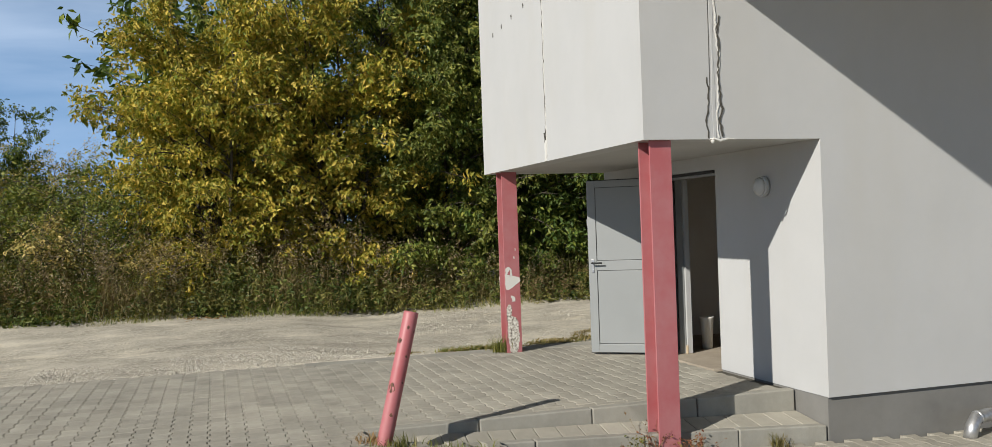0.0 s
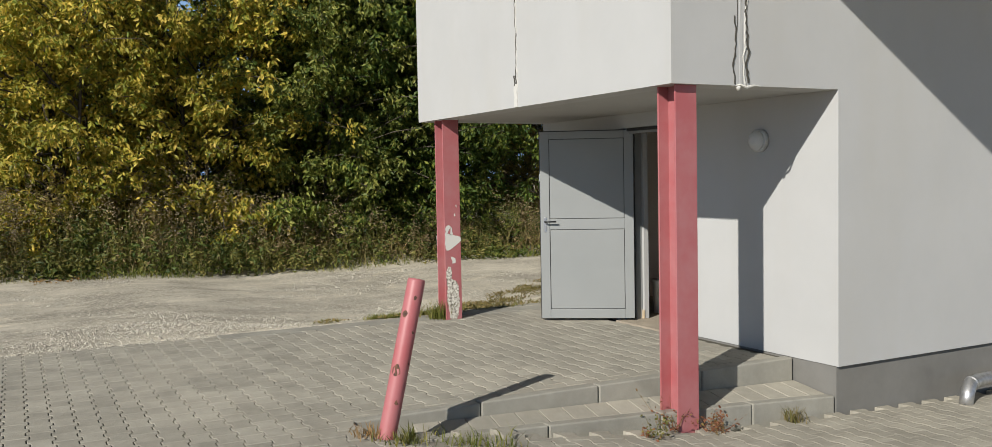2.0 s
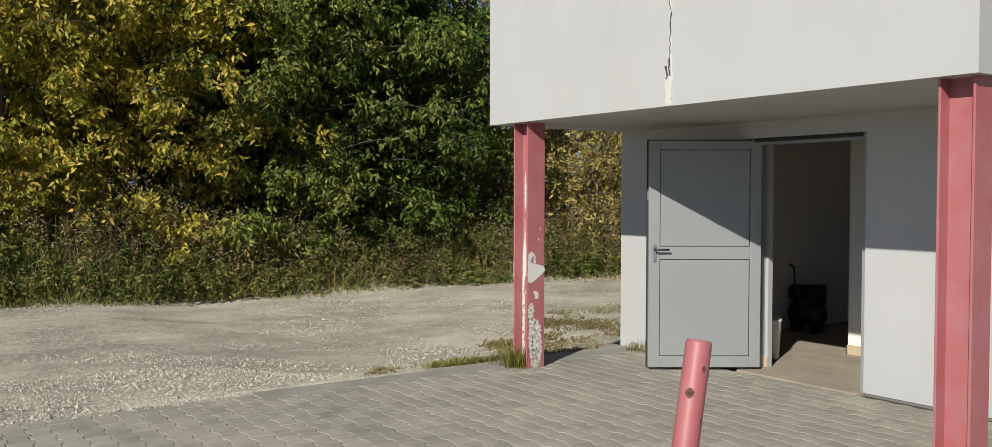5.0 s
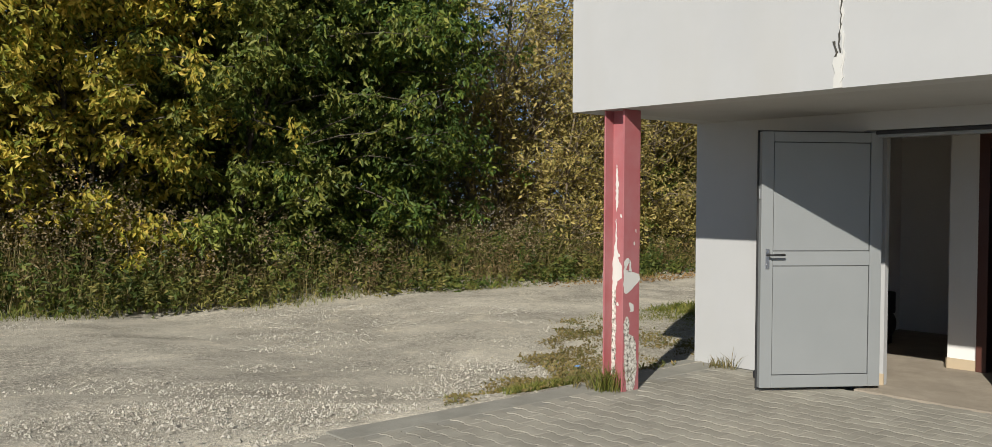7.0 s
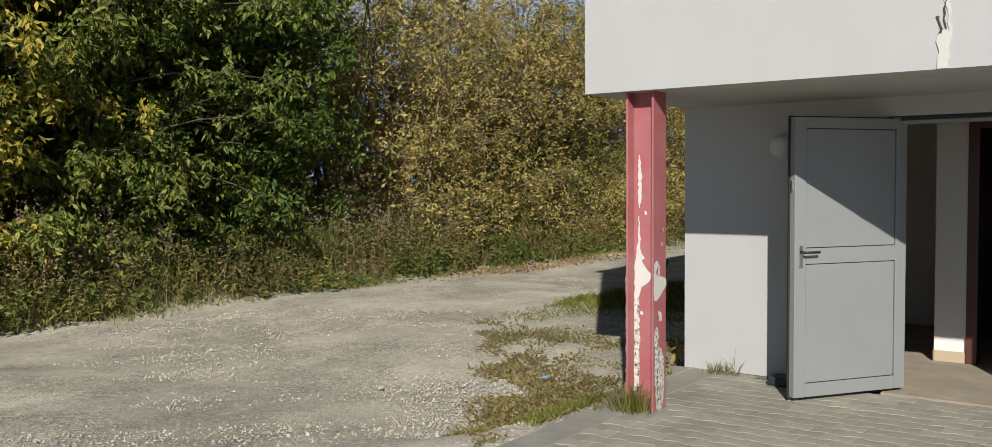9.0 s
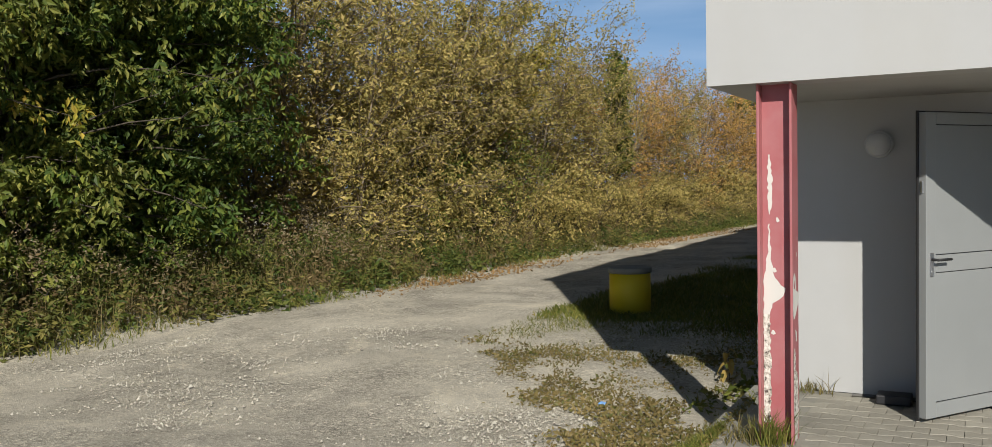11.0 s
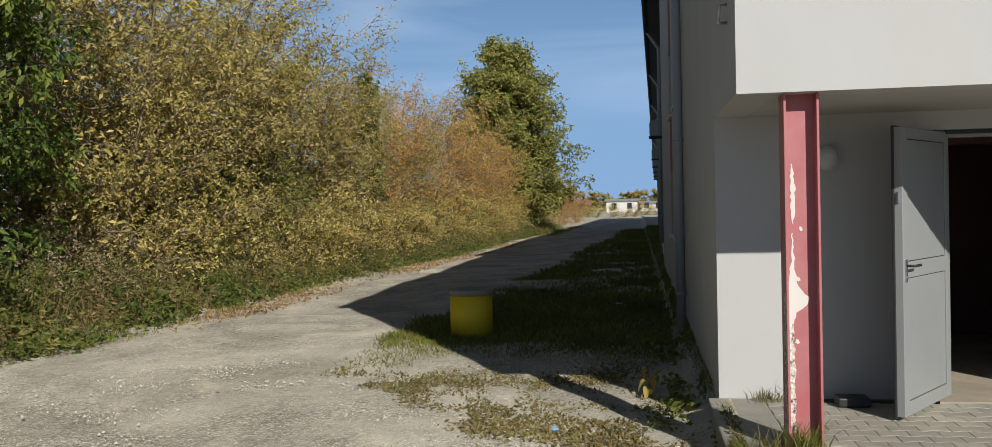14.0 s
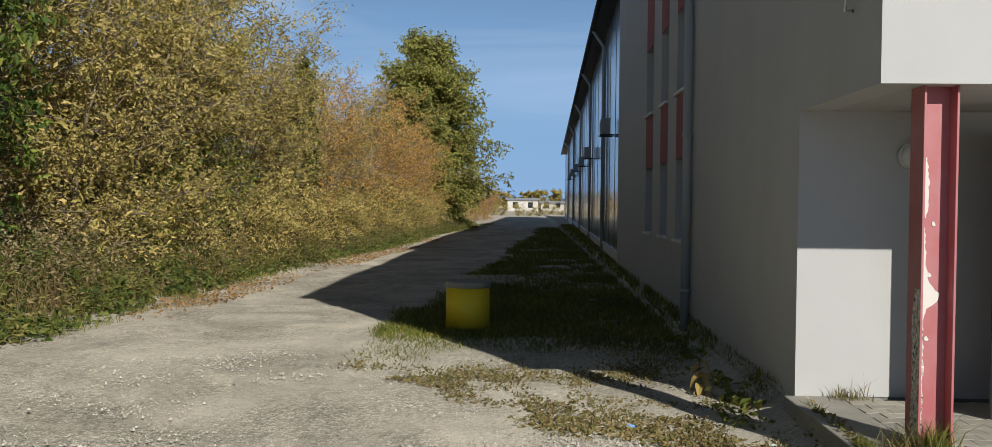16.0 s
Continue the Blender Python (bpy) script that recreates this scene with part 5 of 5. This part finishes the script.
# ---- long hall behind, clad in dark glossy panels
HALL_TURN = -1.15
hall = thing("warehouse", 0.02, 16.9, 0.0, "long hall clad in dark reflective panels under a low eave", "building", rz=HALL_TURN)
M_CLAD = Mat("glossy_dark_cladding", (0.36, 0.39, 0.43), 0.16, 0.7, 0.9).m
M_MULL = Mat("dark_joint_cover", (0.03, 0.03, 0.033), 0.5).m
HL = 80.0
box_part("plinth", hall, M_SILL, 0.02, 0.3, 0.02, HL, -0.7, 0.28)
box_part("back_wall", hall, M_PLINTH, 0.2, 12.0, 0.02, HL, 0.28, 6.95, bevel=0)
ny = 36
for i in range(ny):
    a, b = HL * i / ny + 0.03, HL * (i + 1) / ny
    box_part("panel", hall, M_CLAD, 0.057, 0.12, a + 0.04, b - 0.04, 0.34, 6.9, bevel=0)
    box_part("mullion", hall, M_MULL, 0.05, 0.14, b - 0.04, b + 0.04, 0.28, 6.95, bevel=0)
box_part("roof_edge", hall, M_MULL, -0.35, 12.2, -0.05, HL + 0.3, 6.95, 7.15)
bm = bmesh.new()
bm_tube(bm, [(-0.4, -0.05, 6.98), (-0.4, HL + 0.3, 6.98)], 0.08, 10)
part("gutter", bm, M_MULL, hall)
for y in (6.5, 16, 28, 42, 60):
    bm = bmesh.new()
    bm_tube(bm, [(-0.02, y, -0.3), (-0.02, y, 6.4), (-0.38, y, 6.95)], 0.06, 10)
    part("downpipe", bm, M_PIPE, hall)
box_part("drip_edge", hall, M_SILL, -0.03, 0.05, 0.0, HL, 0.27, 0.33)


def air_unit(y, z):
    ac = thing("air_conditioner", 0.0, 0.0, 0.0, "grey outdoor air conditioning unit on a wall bracket", "air conditioner", "units on the hall")
    ac.matrix_world = pose(0.02, 16.9, 0, 0, 0, HALL_TURN) @ pose(-0.12, y, z)
    box_part("casing", ac, M_PIPE, -0.2, 0.05, -0.36, 0.36, 0.04, 0.46, bevel=0.015)
    for s in (-0.3, 0.3):
        box_part("bracket", ac, M_MULL, -0.23, 0.16, s - 0.02, s + 0.02, 0.0, 0.04)
    bm = bmesh.new()
    bm_tube(bm, [(-0.202, 0.08, 0.25), (-0.212, 0.08, 0.25)], 0.17, 24)
    part("fan_grille", bm, M_MULL, ac)


for y, z in ((2.6, 3.35), (14.5, 3.3), (21, 3.25), (30, 3.3), (38, 3.3), (47, 3.3)):
    air_unit(y, z)

# ---- distance at the end of the track
M_HOUSE = plaster("far_house_render", (0.62, 0.6, 0.56))
M_ORANGE = plaster("far_brick", (0.34, 0.2, 0.14))
M_ROOF1 = Mat("far_roof", (0.28, 0.29, 0.3), 0.7).m
M_ROOF2 = Mat("far_red_roof", (0.28, 0.13, 0.09), 0.8).m


def house(x, y, w, d, h, ridge, wall, roof, label):
    ho = thing("house", x, y, -0.4, label, "house", "houses beyond the track")
    box_part("wall", ho, wall, -w / 2, w / 2, -d / 2, d / 2, 0, h, bevel=0)
    bm = bmesh.new()
    o = 0.4
    vs = [bm.verts.new(p) for p in ((-w / 2 - o, -d / 2 - o, h), (w / 2 + o, -d / 2 - o, h), (w / 2 + o, d / 2 + o, h), (-w / 2 - o, d / 2 + o, h), (-w / 2 - o, 0, h + ridge), (w / 2 + o, 0, h + ridge))]
    for f in ((0, 1, 5, 4), (2, 3, 4, 5), (0, 4, 3), (1, 2, 5), (3, 2, 1, 0)):
        bm.faces.new([vs[i] for i in f])
    part("roof", bm, roof, ho)
    n = max(2, int(w / 2.5))
    for i in range(n):
        cx = -w / 2 + w * (i + 0.5) / n
        box_part("window", ho, M_GLASS, cx - 0.5, cx + 0.5, -d / 2 - 0.03, -d / 2 + 0.02, 0.9, 2.1, bevel=0)


house(-12.6, 168, 6, 8, 1.9, 0.9, M_ORANGE, M_ROOF2, "small brick house with a red roof")
house(-3.8, 192, 6.4, 8, 2.5, 0.5, M_HOUSE, M_ROOF1, "pale low house with a grey roof")
house(2.6, 200, 5, 8, 1.9, 0.5, M_HOUSE, M_ROOF1, "pale house with a flat grey roof")
rf = random.Random(5)
for i in range(20):
    plant(6, -12 + i * 1.6 + rf.uniform(-0.5, 0.5), 118 + rf.uniform(-2, 8), rf.uniform(0.5, 0.9), rf.uniform(0, 6))
for i in range(40):
    plant(9, -50 + i * 2.2 + rf.uniform(-1.5, 1.5), 212 + rf.uniform(-8, 14), rf.uniform(0.4, 0.75), rf.uniform(0, 6))
for i in range(5):
    plant(9, -26 - i * 4 + rf.uniform(-2, 2), -18 - i * 2.0, rf.uniform(0.45, 0.65), rf.uniform(0, 6))

# ---- paving
PX, PY = 0.2, 0.148


def paver_mesh(name, material, length=0.2, end=0.0806, mid=0.0596, height=0.06):
    """An interlocking bone-shaped paver with a chamfered top."""
    h = length / 2 - 0.0012
    out = [(-h, -end), (-h * 0.62, -end), (-h * 0.36, -mid), (h * 0.36, -mid), (h * 0.62, -end), (h, -end)]
    out = out + [(-x, -y) for x, y in out]
    bm = bmesh.new()
    top_r = [bm.verts.new((x * 0.975, y * 0.955, 0)) for x, y in out]
    mid_r = [bm.verts.new((x, y, -0.0025)) for x, y in out]
    low_r = [bm.verts.new((x, y, -height)) for x, y in out]
    bm.faces.new(top_r)
    for a, b in ((top_r, mid_r), (mid_r, low_r)):
        for i in range(12):
            bm.faces.new((a[i], b[i], b[(i + 1) % 12], a[(i + 1) % 12]))
    bmesh.ops.recalc_face_normals(bm, faces=bm.faces)
    me = bpy.data.meshes.new(name)
    bm.to_mesh(me)
    bm.free()
    me.materials.append(material)
    return me


def pave_z(x, y):
    return float(sstep(STEP_X, 4.7, np.array(x)) * low_z(y))


bm = bmesh.new()
bm_box(bm, 0.14, STEP_X - KERB_T, -9.6, -2.4, -0.3, -0.022)
pavement = setting("pavement", bm, M_SAND, "grey interlocking concrete pavers with sandy joints", "pavement")
for x0, x1, y0, y1 in ((STEP_X - KERB_T - 0.21, STEP_X - KERB_T - 0.002, -2.36, DY - 0.1), (0.15, 0.44, -9.55, -2.41)):
    box_part("edge_infill", pavement, M_PAVER, x0, x1, y0, y1, -0.1, -0.0045, bevel=0)
PAVER = paver_mesh("paver", M_PAVER)
spots = []
rv = random.Random(9)
for j in range(-66, 40):
    for i in range(-1, 42):
        x = 0.45 + i * PX + (PX / 2 if j % 2 else 0)
        y = j * PY
        upper = (0.38 if y > -2.45 else 0.2) < x < STEP_X - KERB_T - 0.09 and -9.5 < y < DY - 0.08
        lower = x > (step2_x(y) + 0.1 if y > -2.35 else STEP_X - KERB_T - 0.09) and y < 5.6 and x < 8.3 and (y > -7.5)
        if x < 1.1 and abs(x - 0.40) < 0.2 and abs(y - 0.17) < 0.19:
            continue
        if upper or lower:
            z = pave_z(x, y) if lower else 0.0
            dy = 0.05
            tilt = math.atan2(pave_z(x, y + dy) - pave_z(x, y - dy), 2 * dy) if lower else 0.0
            spots.append((x, y, z + rv.uniform(-0.0012, 0.0012), tilt + rv.uniform(-0.004, 0.004), rv.uniform(-0.004, 0.004), upper and 0.9 < x < 3.9 and -1.75 < y < 1.6))
verts0 = np.array([v.co for v in PAVER.vertices])
faces0 = [list(p.vertices) for p in PAVER.polygons]
near = [s for s in spots if s[5]]
rest = [s for s in spots if not s[5]]
near, rest = near[:300], rest + near[300:]
for x, y, z, tx, ty, _ in near:
    ob = new("paver", PAVER)
    ob.parent = pavement
    ob.matrix_basis = pose(x, y, z, math.degrees(tx), math.degrees(ty), 0)
quads0 = np.array([f for f in faces0 if len(f) == 4])
top0 = [f for f in faces0 if len(f) == 12][0]
fan = np.array([(top0[0], top0[1], top0[10], top0[11]), (top0[1], top0[2], top0[9], top0[10]), (top0[2], top0[3], top0[8], top0[9]), (top0[3], top0[4], top0[7], top0[8]), (top0[4], top0[5], top0[6], top0[7])])
block = np.concatenate([quads0, fan])
P = np.array([s[:3] for s in rest])
TX, TY = np.array([s[3] for s in rest]), np.array([s[4] for s in rest])
V = verts0[None] + P[:, None]
V[..., 2] += verts0[None, :, 1] * TX[:, None] - verts0[None, :, 0] * TY[:, None]
Q = (block[None] + (np.arange(len(rest)) * len(verts0))[:, None, None]).reshape(-1, 4)
ob = new("pavers_rest", np_mesh("pavers_rest", V.reshape(-1, 3), Q, M_PAVER_FAR))
ob.parent = pavement
ob["kind"] = "stuff"

# plain slabs along the lower step's tread
y = -1.88
while y < DY - 0.12:
    bm = bmesh.new()
    wedge(bm, y + 0.003, min(y + 0.197, DY - 0.006), lambda v: 0.006, lambda v: step2_x(v) - KERB_T - STEP_X - 0.004,
          lambda v, k: step2_z(v) + (0.0 if k else 0.05) - 0.003, -0.3, 0.005)
    part("tread_slab", bm, M_PAVER, steps)
    y += 0.2
